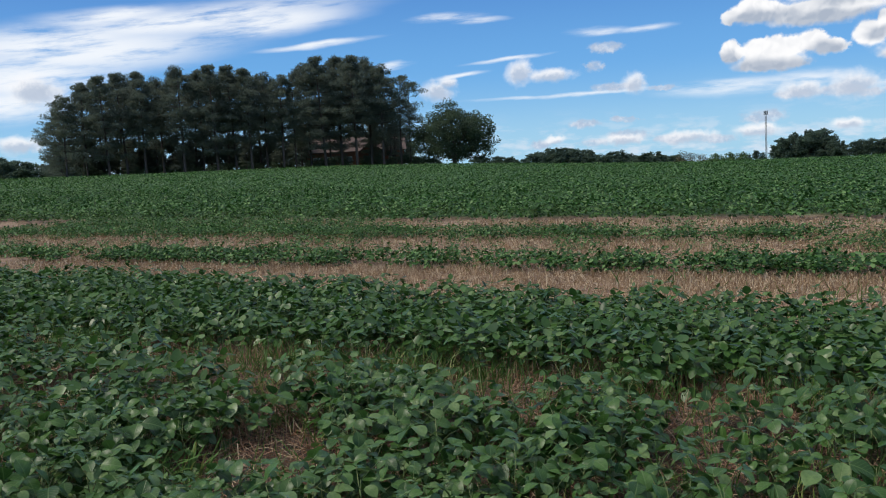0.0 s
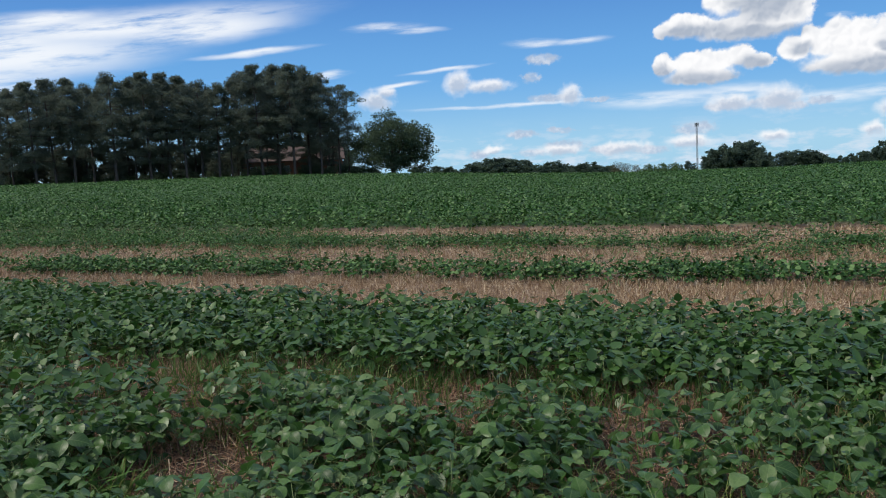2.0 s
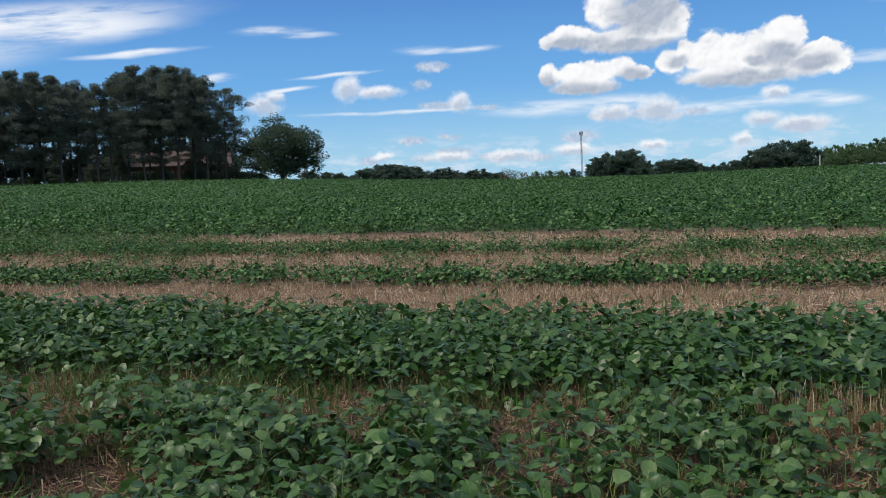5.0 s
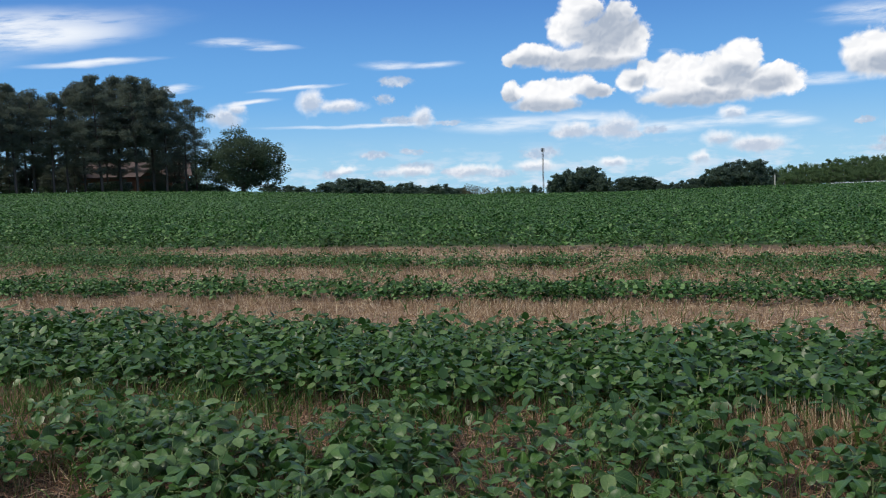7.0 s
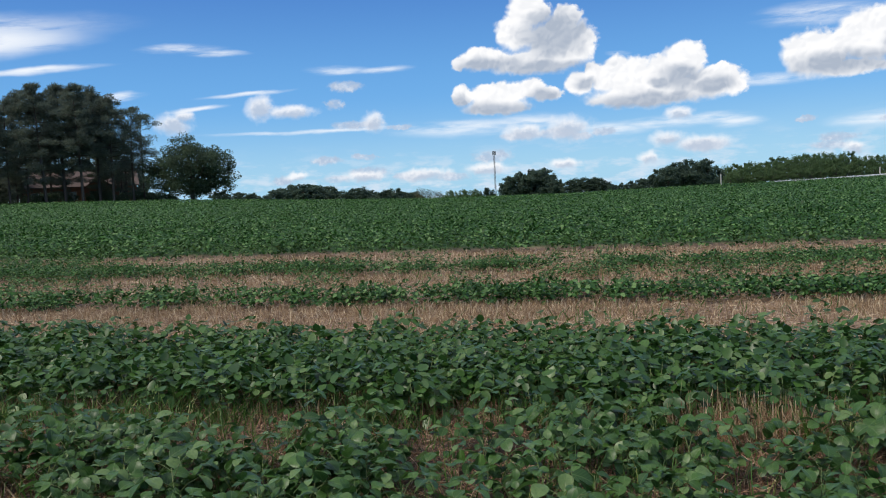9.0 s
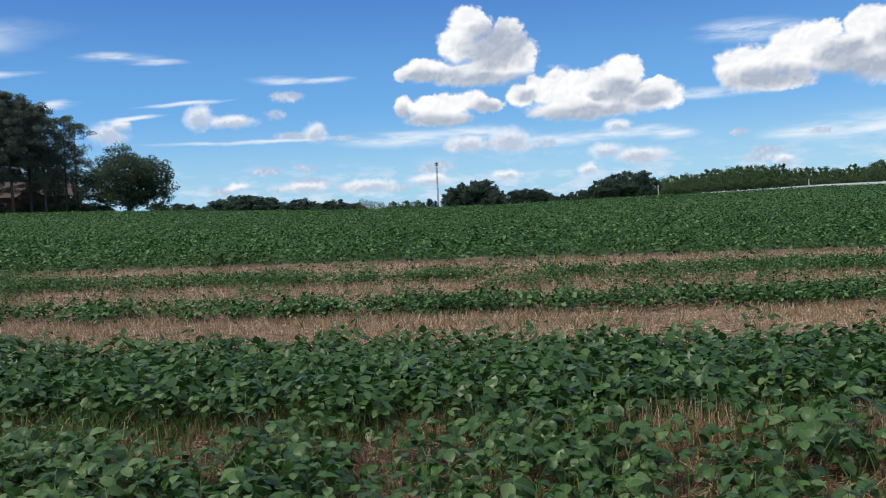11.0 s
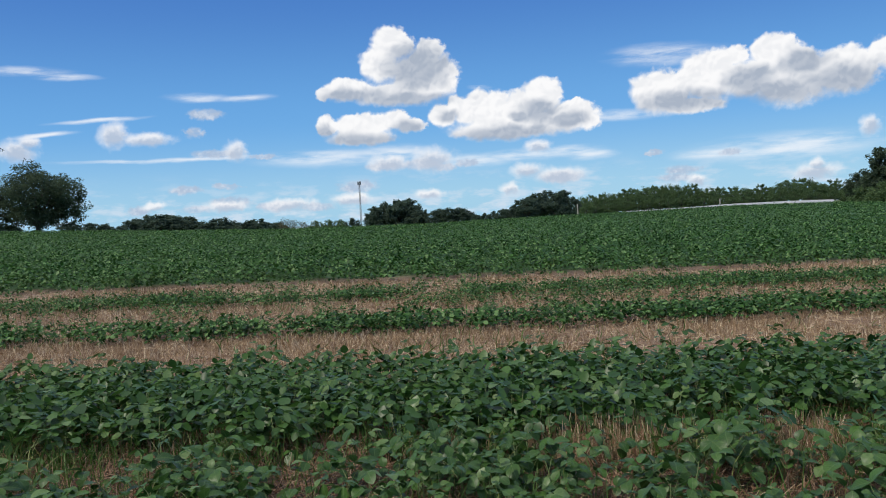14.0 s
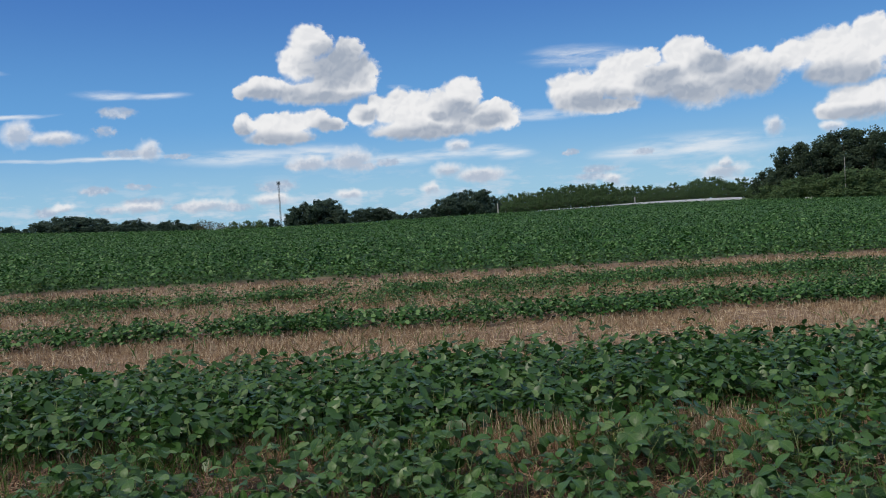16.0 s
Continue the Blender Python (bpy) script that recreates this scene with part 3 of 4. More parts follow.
# patches where the crop failed: place and half sizes
BARE = [(3.3, 4.25, 0.56, 0.48), (2.95, 3.9, 0.22, 0.15), (4.4, 3.7, 0.45, 0.32), (-0.75, 6.5, 0.4, 0.3), (-1.8, 6.85, 0.45, 0.3), (4.0, 3.15, 0.28, 0.2), (-1.1, 3.8, 0.22, 0.18), (3.9, 4.02, 0.34, 0.18), (1.0, 3.9, 0.22, 0.18), (-2.9, 5.6, 0.35, 0.25), (0.05, 4.1, 0.28, 0.18), (1.6, 5.0, 0.2, 0.13), (-3.1, 4.8, 0.3, 0.3)]


def front_keep(s, q):
    """The front block: full at the back, thin along a gap, patchy nearest the camera."""
    gap_mid = 5.35 - 0.03 * s
    thin = np.exp(-((q - gap_mid) / 0.46) ** 4)
    n = patch_noise(s, q, 1.3, 3.0)
    full = np.where(q > 5.9, 0.80, 0.51 + 0.9 * n)
    edge = np.where(q > 8.1 - 0.045 * np.clip(s, 0, 9) + 0.07 * np.clip(-s, 0, 9) + 0.3 * patch_noise(s, q, 0.9, 8.0), 0.05, 1.0)
    x, y = from_rows(s, q)
    bare = sum(np.exp(-(((x - bx) / rx) ** 2 + ((y - by) / ry) ** 2) ** 2) for bx, by, rx, ry in BARE)
    return np.clip(full * (1 - 0.55 * thin) * edge * (1 - 0.96 * np.minimum(bare, 1)), 0, 1)


def build_front():
    places = drill(2.0, 9.1, -14, 14, 0.19, 0.118, front_keep)
    d = np.hypot(*places.T)
    places = places[d > 2.7]
    d = np.hypot(*places.T)
    q = across(*places.T)
    scale = np.where(q > 5.8, 1.0, 0.95) * rng.uniform(0.8, 1.15, len(d))
    order = np.argsort(d)
    near = order[:280]
    rest = order[280:]
    middle, back = rest[d[rest] < 5.4], rest[d[rest] >= 5.4]
    # the nearest plants are things of their own
    stems = [mesh_np("stem", *p[1], [STEM]) for p in PLANS]
    blades = []
    for b, s in LEAVES:
        v, t = join([b, s])
        blade = np.concatenate([blade_of(0, 3), np.zeros((len(s[0]), 3))])
        blades.append(mesh_np("trifoliate_leaf", v, t, [SOY, STEM], np.r_[np.zeros(len(b[1])), np.ones(len(s[1]))], True, blade))
    first = []
    for i, (nodes, _) in enumerate(PLANS):
        p = new("soybean_plant")
        part("stem", stems[i], p)
        tagged(p, "young green soybean plant with broad three-part leaves", "soybean plant", "soybean plants at the field's edge")
        for leaf, m in nodes:
            l = part("trifoliate_leaf", blades[leaf], p)
            l.matrix_basis = Matrix([*[list(row) for row in m], [0, 0, 0, 1]])
        first.append(p)
    m = stand(places[near, 0], places[near, 1], scale[near])
    for n, mat in enumerate(m):
        full = Matrix([*[list(row) for row in mat], [0, 0, 0, 1]])
        if n < len(first):
            first[n].matrix_basis = full
        else:
            copy_thing(first[n % len(first)], full)
    joined_plants("soybean_crop", stand(places[middle, 0], places[middle, 1], scale[middle]), LEAVES, "scattered green soybean plants near the field's edge", True)
    joined_plants("soybean_crop", stand(places[back, 0], places[back, 1], scale[back]), LEAVES_MID, "dense green soybean plants in the front block of the field", True)


# stronger and weaker stretches of the first row: place along it, half length, change
STRONG = [(-11.2, 1.3, 0.5), (-8.5, 1.2, 0.2), (-5.5, 1.5, -0.3), (-2.7, 0.4, 0.5), (0.3, 1.5, 0.25), (3.0, 1.5, 0.1), (5.4, 0.8, 0.4), (9.0, 2.0, 0.2)]


def first_keep(s, q):
    lift = sum(c * np.exp(-((s - a) / w) ** 2) for a, w, c in STRONG)
    return np.clip(0.58 + 0.03 * np.clip(s, 0, 10) + lift + 1.1 * patch_noise(s, q * 0.6, 0.8, 11.0), 0.0, 1)


def bare_keep(seed, share):
    return lambda s, q: np.clip(share + 0.02 * np.clip(s, 0, 10) + (0.35 + share) * (0.9 * patch_noise(s, q * 0.6, 0.6, seed) + 0.5 * patch_noise(s, q, 2.2, seed + 3)), 0.0, 1)


def west_keep(s, q):
    """The far strip closes over towards the west."""
    return np.clip(-0.06 + 0.55 * ease(-s, 8.0, 15.0) + 0.4 * patch_noise(s, q, 0.8, 47.0), 0.0, 1)


def build_rows():
    for name, q0, q1, share, size, seed, label in (
            ("soybean_row", 11.55, 12.6, 0.85, 0.78, 11.0, "ragged dark green soybean row between two strips of straw"),
            ("soybean_row", 12.6, 14.0, 0.07, 0.7, 31.0, "scattered small soybean plants in pale wheat stubble"),
            ("soybean_row", 16.3, 18.0, 0.62, 0.74, 17.0, "patchy soybean row in pale wheat stubble"),
            ("soybean_row", 18.1, 21.2, 0.10, 0.72, 47.0, "thin soybean plants spreading over the far strip of stubble"),
            ("soybean_row", 14.3, 16.3, 0.06, 0.65, 23.0, "sparse small soybean plants in pale wheat stubble")):
        p = drill(q0, q1, -22, 38, 0.17, 0.11, first_keep if seed == 11.0 else west_keep if seed == 47.0 else bare_keep(seed, share), 0.13)
        joined_plants(name, stand(p[:, 0], p[:, 1], size * rng.uniform(0.75, 1.15, len(p))), LEAVES_MID if q1 < 12.7 else LEAVES_FAR, label)


def build_far():
    """The main field beyond the strips, thinner drawn as it recedes."""
    p = drill(21.0, 40, -58, 38, 0.38, 0.27, lambda s, q: np.clip(0.9 - 0.9 * (1 - ease(q, 21.0, 22.2)) + 0.9 * patch_noise(s, q, 0.8, 29.0) * (1 - ease(q, 22.0, 23.0)), 0, 1))
    joined_plants("soybean_field", stand(p[:, 0], p[:, 1], (1.22 + 0.7 * patch_noise(p[:, 0], p[:, 1], 1.0, 63.0)) * rng.uniform(0.75, 1.25, len(p))), LEAVES_FAR, "dense green soybean field in front of the crest")
    out = []
    for d0, d1, per, size in ((36, 70, 34, 0.145), (70, 105, 18, 0.17), (105, 143, 9, 0.20)):
        n = int(per * 0.5 * radians(98) * (d1 * d1 - d0 * d0))
        d = np.sqrt(rng.uniform(d0 * d0, d1 * d1, n))
        a = np.radians(rng.uniform(-33, 65, n))
        x, y = d * np.sin(a), d * np.cos(a)
        ok = across(x, y) > 39.5
        x, y = x[ok], y[ok]
        n = len(x)
        q = across(x, y)
        furrow = 0.5 + 0.5 * np.cos(q * 2 * pi / 0.76)
        lump = np.array([noise.noise((px * 1.7, py * 1.7, 9.0)) for px, py in zip(x, y)])
        z = land(x, y) + 0.10 + 0.20 * rng.uniform(0, 1, n) + 0.08 * furrow + 0.30 * lump
        m = turns(rng.uniform(0, 6.28, n), rng.normal(-0.1, 0.33, n), rng.normal(0, 0.33, n), size * rng.uniform(0.7, 1.3, n), np.stack([x, y, z], -1))
        out.append(spread(leaflet(2), m))
    ob = new("soybean_field", mesh_np("soybean_field", *join(out), [SOY_FAR]))
    tagged(ob, "wide even green soybean field running to the crest", "soybean crop", kind="stuff")


build_front()
build_rows()
build_far()


# ---- stubble, straw and grass ----
BLADE = (np.array([(0, -0.5, 0), (0, 0.5, 0), (0.55, 0.35, 0.0), (0.55, -0.35, 0.0), (1, 0, -0.1)]), np.array([(0, 1, 2), (0, 2, 3), (3, 2, 4)]))
STALK = (np.array([(0, -0.5, 0), (0, 0.5, 0), (1, 0.4, 0), (1, -0.4, 0)]), np.array([(0, 1, 2), (0, 2, 3)]))


def blades(template, x, y, length, width, upright, lift=0.0):
    """Thin blades standing or lying about, each turned its own way."""
    n = len(x)
    m = turns(rng.uniform(0, 6.28, n), upright, rng.uniform(0, 6.28, n), np.ones(n), np.stack([x, y, land(x, y) + lift], -1))
    m[:, :, 0] *= np.asarray(length).reshape(-1, 1)
    m[:, :, 1] *= np.asarray(width).reshape(-1, 1)
    return spread(template, m)


def strip_places(q0, q1, s0, s1, per, keep=None):
    n = int(per * (q1 - q0) * (s1 - s0))
    s, q = rng.uniform(s0, s1, n), rng.uniform(q0, q1, n)
    x, y = from_rows(s, q)
    ok = in_view(x, y, 3)
    if keep is not None:
        ok &= rng.uniform(0, 1, n) < keep(s, q)
    return x[ok], y[ok]


def build_stubble():
    pieces = []
    for q0, q1, s0, s1, per, length, width in ((7.6, 11.9, -14, 22, 1250, 0.11, 0.0055), (12.3, 17.6, -20, 30, 480, 0.12, 0.008), (17.5, 21.6, -24, 38, 300, 0.12, 0.011)):
        x, y = strip_places(q0, q1, s0, s1, per, lambda s, q: 0.55 + 0.9 * patch_noise(s, q, 0.5, 5.0))
        n = len(x)
        pieces.append(blades(STALK, x, y, 0.85 * length * rng.uniform(0.4, 1.5, n), width, rng.uniform(0.45, 1.57, n)))
        x, y = strip_places(q0, q1, s0, s1, per * 0.14)
        n = len(x)
        pieces.append(blades(STALK, x, y, 0.13 * rng.uniform(0.5, 1.3, n), width, rng.normal(0.08, 0.15, n), 0.03))
    ob = new("wheat_stubble", mesh_np("wheat_stubble", *join(pieces), [STRAW]))
    tagged(ob, "short pale tan wheat stubble and loose straw in strips", "stubble", kind="stuff")
    # straw between the plants of the front block
    x, y = strip_places(2.2, 8.0, -10, 12, 1100)
    n = len(x)
    pieces = [blades(STALK, x, y, 0.09 * rng.uniform(0.4, 1.5, n), 0.004, np.abs(rng.normal(0.1, 0.3, n)), 0.02)]
    x, y = strip_places(2.2, 6.4, -8, 9, 1000, lambda s, q: 0.45 + 1.2 * patch_noise(s, q, 1.1, 53.0))
    n = len(x)
    pieces.append(blades(STALK, x, y, 0.10 * rng.uniform(0.5, 1.4, n), 0.0035, np.clip(rng.normal(1.0, 0.45, n), 0.1, 1.57)))
    gap = lambda s, q: np.exp(-((q - 5.42 + 0.03 * s) / 0.32) ** 2) * (0.35 + 0.9 * np.maximum(0, patch_noise(s, q, 0.8, 2.0)))
    x, y = strip_places(4.6, 6.2, -8, 9, 380, gap)
    n = len(x)
    pieces.append(blades(STALK, x, y, 0.14 * rng.uniform(0.4, 1.4, n), 0.004, np.clip(rng.normal(1.05, 0.45, n), 0.1, 1.57)))
    ob = new("straw_litter", mesh_np("straw_litter", *join(pieces), [RED_STRAW]))
    tagged(ob, "reddish brown dead straw lying between the soybean plants", "straw", kind="stuff")


def build_straw_tufts():
    """Upright tufts of dead straw in the gap of the front block."""
    for i, (x0, y0, r, n) in enumerate(((3.3, 4.4, 0.32, 1300), (3.75, 4.15, 0.18, 420), (4.5, 3.8, 0.26, 900), (4.0, 3.3, 0.2, 60), (-1.75, 6.9, 0.28, 90), (-0.75, 6.55, 0.22, 100), (-3.3, 6.9, 0.25, 60), (0.9, 5.7, 0.22, 50))):
        a, d = rng.uniform(0, 6.28, n), r * np.sqrt(rng.uniform(0, 1, n))
        x, y = x0 + d * np.cos(a) * 1.5, y0 + d * np.sin(a)
        b = blades(STALK, x, y, 0.19 * rng.uniform(0.3, 1.4, n), 0.0034, np.clip(rng.normal(1.1, 0.45, n), 0.1, 1.57))
        base = Vector((x0, y0, float(land(x0, y0))))
        ob = new("straw_tuft", mesh_np("straw_tuft", b[0] - np.array(base), b[1], [RED_STRAW, STRAW], (rng.uniform(0, 1, n) < 0.58).astype(int).repeat(2)))
        ob.location = base
        tagged(ob, "upright tuft of dry reddish straw among soybean plants", "straw tuft", "straw tufts")


def arching_blade(bend, segments=4):
    """A long grass blade along x that rises and bends over, one unit long."""
    vs, ts = [], []
    for i in range(segments + 1):
        u = i / segments
        w = 0.5 * (1 - u) ** 0.6 if i < segments else 0.0
        vs += [(u * 0.55 * (0.4 + u * bend), -w, u * 0.9 - bend * 0.45 * u * u), (u * 0.55 * (0.4 + u * bend), w, u * 0.9 - bend * 0.45 * u * u)]
    for i in range(segments):
        a = 2 * i
        ts += [(a, a + 1, a + 3), (a, a + 3, a + 2)]
    return np.array(vs), np.array(ts)


ARCH = [arching_blade(b) for b in (0.3, 0.8, 1.3)]


def build_grass_tufts():
    """Clumps of broad-bladed grass between the plants."""
    for x0, y0, r, n, tall in ((-1.62, 4.15, 0.14, 34, 0.26), (-1.40, 4.22, 0.12, 26, 0.22), (-2.0, 4.05, 0.12, 24, 0.24), (3.66, 4.06, 0.13, 36, 0.24), (3.86, 3.96, 0.13, 44, 0.26), (4.02, 3.92, 0.12, 40, 0.25),
                               (4.18, 3.86, 0.12, 34, 0.24), (2.92, 4.55, 0.12, 30, 0.24), (2.7, 4.7, 0.13, 28, 0.22), (2.25, 5.0, 0.14, 30, 0.22), (0.3, 6.1, 0.16, 30, 0.22), (-0.45, 6.3, 0.14, 28, 0.22),
                               (4.75, 3.3, 0.12, 28, 0.22), (-1.3, 6.7, 0.14, 26, 0.2), (1.3, 5.6, 0.14, 28, 0.2), (0.25, 3.95, 0.1, 18, 0.2), (5.1, 3.35, 0.13, 26, 0.24)):
        pieces = []
        for shape in ARCH:
            m_ = int(n * 0.75)
            a, d = rng.uniform(0, 6.28, m_), r * np.sqrt(rng.uniform(0, 1, m_))
            m = turns(a + rng.normal(0, 0.5, m_), rng.normal(0, 0.1, m_), rng.normal(0, 0.1, m_), 1.15 * tall * rng.uniform(0.5, 1.3, m_), np.stack([d * np.cos(a), d * np.sin(a), 0 * a - 0.01], -1))
            m[:, :, 1] *= (0.011 / tall) * rng.uniform(0.7, 1.4, (m_, 1))
            pieces.append(spread(shape, m))
        ob = new("grass_tuft", mesh_np("grass_tuft", *join(pieces), [GRASS]))
        ob.location = (x0, y0, float(land(x0, y0)))
        tagged(ob, "tuft of broad green grass blades among soybean plants", "grass tuft", "grass tufts")


def build_grass():
    weed = lambda s, q: np.exp(-((q - 5.5 + 0.03 * s) / 0.45) ** 2) * np.clip(0.4 + 1.5 * patch_noise(s, q, 0.9, 41.0), 0, 1) + np.clip(0.22 + 0.6 * patch_noise(s, q, 1.2, 91.0), 0.05, 1)
    x, y = strip_places(2.4, 7.6, -9, 12, 640, weed)
    n = len(x)
    pieces = [blades(BLADE, x, y, 0.25 * rng.uniform(0.4, 1.4, n), 0.007, rng.uniform(0.8, 1.5, n))]
    x, y = strip_places(8.2, 21.2, -22, 36, 22, lambda s, q: np.clip(0.2 + 1.6 * patch_noise(s, q, 0.35, 77.0), 0, 1))
    n = len(x)
    pieces.append(blades(BLADE, x, y, 0.2 * rng.uniform(0.5, 1.3, n), 0.016, rng.uniform(0.5, 1.4, n)))
    x, y = strip_places(1.4, 3.6, -5, 6, 120, lambda s, q: np.clip(0.1 + 1.4 * patch_noise(s, q, 1.4, 19.0), 0, 1))
    n = len(x)
    pieces.append(blades(BLADE, x, y, 0.2 * rng.uniform(0.5, 1.3, n), 0.008, rng.uniform(0.6, 1.5, n)))
    ob = new("grass_weeds", mesh_np("grass_weeds", *join(pieces), [GRASS]))
    tagged(ob, "green grass weeds growing among soybean plants and straw", "grass", kind="stuff")


build_stubble()
build_straw_tufts()
build_grass()
build_grass_tufts()

# ---- trees ----
def polar(az, d):
    a = radians(az)
    return d * sin(a), d * cos(a)


SPRIG = (np.array([(0, -0.13, 0), (0, 0.13, 0), (1, 0, 0.05)]), np.array([(0, 1, 2)]))


def clump_mesh(centres, radii, per, size, squash=0.7, r=None, needles=False):
    """Small leaf faces, or bunched needles that point outwards, through many round clumps."""
    c, w = np.asarray(centres, float), np.asarray(radii, float)
    n = len(c) * per
    who = np.repeat(np.arange(len(c)), per)
    d = r.normal(0, 1, (n, 3))
    d /= np.linalg.norm(d, axis=1, keepdims=True)
    yaw, pitch = np.arctan2(d[:, 1], d[:, 0]), np.arcsin(d[:, 2])
    d *= (r.uniform(0.25, 1.0, (n, 1)) ** 0.5) * w[who][:, None]
    d[:, 2] *= squash
    p = c[who] + d
    if needles:
        m = turns(yaw + r.normal(0, 0.5, n), pitch * 0.6 + r.normal(0.15, 0.4, n), r.uniform(0, 3.1, n), size * r.uniform(0.6, 1.3, n), p)
        return spread(SPRIG, m)
    m = turns(r.uniform(0, 6.28, n), r.normal(0.0, 0.6, n), r.normal(0, 0.7, n), size * r.uniform(0.6, 1.3, n), p)
    return spread(leaflet(2), m)


def make_pine(seed, height, bare=0.3, droop=0.0, width=3.4, per=74, top=0.6, open_=0.16, size=0.36):
    """A tall pine: a straight bare trunk, crooked limbs, and flat-bottomed tufts of needles at their ends under a rounded top."""
    r = np.random.default_rng(seed)
    bend = r.normal(0, 0.012, (2, 2)) * height

    def axis(u):
        return bend[0, 0] * u + bend[1, 0] * u * u, bend[0, 1] * u + bend[1, 1] * u * u

    steps = (-0.025, 0.25, 0.5, 0.75, 0.97)
    wood = [tube([(*axis(max(u, 0)), u * height) for u in steps], [0.27, 0.22, 0.17, 0.10, 0.03], 7)]
    # dead stubs below the crown
    for _ in range(7):
        z, a, l = height * r.uniform(bare * 0.45, bare), r.uniform(0, 6.28), r.uniform(0.4, 1.4)
        x0, y0 = axis(z / height)
        wood.append(tube([(x0, y0, z), (x0 + cos(a) * l, y0 + sin(a) * l, z - 0.1 * l)], [0.035, 0.01], 3))
    centres, radii = [], []
    z = height * bare
    while z < height * 0.985:
        u = (z / height - bare) / (1 - bare)
        dome = 1.0 if u < top else sqrt(max(0.04, 1 - ((u - top) / (1 - top)) ** 2))
        reach = width * (0.72 + 0.38 * sin(pi * min(1, u / 0.9))) * dome
        turn = r.uniform(0, 6.28)
        for j in range(int(r.integers(3, 6))):
            if r.uniform() < (0.4 if u < 0.2 else open_):
                continue
            a = turn + 2 * pi * j / 4 + r.normal(0, 0.35)
            l = reach * r.uniform(0.45, 1.15)
            x0, y0 = axis(z / height)
            rise = l * (r.uniform(0.0, 0.35) * (0.3 + u) - droop * (1 - u))
            knee = r.uniform(-0.12, 0.12) * l
            tip = (x0 + cos(a) * l, y0 + sin(a) * l, z + rise)
            mid_ = (x0 + cos(a) * l * 0.5 - sin(a) * knee, y0 + sin(a) * l * 0.5 + cos(a) * knee, z + rise * 0.25)
            wood.append(tube([(x0, y0, z), mid_, tip], [0.065 * (1.1 - u * 0.6), 0.045, 0.015], 4))
            for f in (0.45, 0.7, 0.88, 1.0):
                if f * l < 0.5:
                    continue
                for _ in range(2 if f > 0.8 else 1):
                    q = r.normal(0, 0.16 * l, 2)
                    centres.append((x0 + cos(a) * l * f + q[0], y0 + sin(a) * l * f + q[1], z + rise * f + r.normal(0.22, 0.14)))
                    radii.append(r.uniform(0.48, 0.92) * (0.85 + 0.2 * (1 - u)))
        z += r.uniform(0.6, 1.0) if u > 0.25 else r.uniform(0.85, 1.3)
    for _ in range(4):
        q = r.normal(0, 0.4, 2)
        centres.append((axis(1)[0] + q[0], axis(1)[1] + q[1], height * r.uniform(0.955, 0.985)))
        radii.append(r.uniform(0.5, 0.7))
    return (wood[0], join(wood[1:])), clump_mesh(centres, radii, per, size, 0.8, r, True)


def make_broadleaf(seed, height, spread_, bare=0.2, per=60, size=0.5, lobes=14, round_=0.42, heart=True, low=-0.8):
    """A broadleaf tree: a forking trunk, limbs, and a crown of large uneven lobes with hollows between them, each of many leaf clumps."""
    r = np.random.default_rng(seed)
    base = height * bare
    wood = [tube([(0, 0, -0.6), (0.05 * spread_ * 0.1, 0, base * 0.6), (r.normal(0, 0.2), r.normal(0, 0.2), base * 1.4), (r.normal(0, 0.3), r.normal(0, 0.3), height * 0.72)],
                 [height * 0.048, height * 0.036, height * 0.025, 0.05], 8)]
    centres, radii = [], []
    mid_ = base + (height - base) * 0.46
    for i in range(lobes):
        a = 2.4 * i + r.normal(0, 0.4)
        v = low + (0.97 - low) * (i + 0.5) / lobes + r.normal(0, 0.08)
        ring = sqrt(max(0.05, 1 - min(1, v * v)))
        k = r.uniform(0.55, 0.80)
        p = (cos(a) * ring * spread_ * 0.5 * k, sin(a) * ring * spread_ * 0.5 * k, mid_ + v * (height - base) * round_ * r.uniform(0.82, 1.06))
        rad = spread_ * r.uniform(0.11, 0.19)
        wood.append(tube([(0, 0, base * r.uniform(0.8, 1.7)), (p[0] * 0.45, p[1] * 0.45, (p[2] + base) * 0.5), p], [height * 0.013, height * 0.008, 0.03], 4))
        for _ in range(11):
            d = r.normal(0, 1, 3)
            d *= rad * r.uniform(0.5, 1.05) / np.linalg.norm(d)
            centres.append((p[0] + d[0], p[1] + d[1], p[2] + d[2] * 0.72))
            radii.append(rad * r.uniform(0.30, 0.56))
    if heart:
        for _ in range(int(lobes * 1.4)):
            d = r.normal(0, 0.145, 3) * (spread_, spread_, height * 0.8)
            centres.append((d[0], d[1], mid_ + d[2]))
            radii.append(spread_ * r.uniform(0.06, 0.1))
    return (wood[0], wood[1:]), clump_mesh(centres, radii, per, size, 0.8, r)


def make_bush(seed, height, spread_, per=45, size=0.35):
    r = np.random.default_rng(seed)
    wood = [tube([(0, 0, -0.3), (r.normal(0, 0.1), r.normal(0, 0.1), height * 0.6)], [0.08, 0.03], 5)]
    centres, radii = [], []
    for i in range(26):
        a, d = r.uniform(0, 6.28), spread_ * 0.38 * sqrt(r.uniform())
        top = height * 0.86 * sqrt(max(0.1, 1 - (d / (spread_ * 0.5)) ** 2))
        z = r.uniform(0.15, 1.0) * top
        centres.append((cos(a) * d, sin(a) * d, z))
        radii.append(r.uniform(0.16, 0.24) * min(height, spread_))
        wood.append(tube([(0, 0, 0.1), (cos(a) * d, sin(a) * d, z)], [0.03, 0.01], 3))
    return (wood[0], join(wood[1:])), clump_mesh(centres, radii, per, size, 0.85, r)


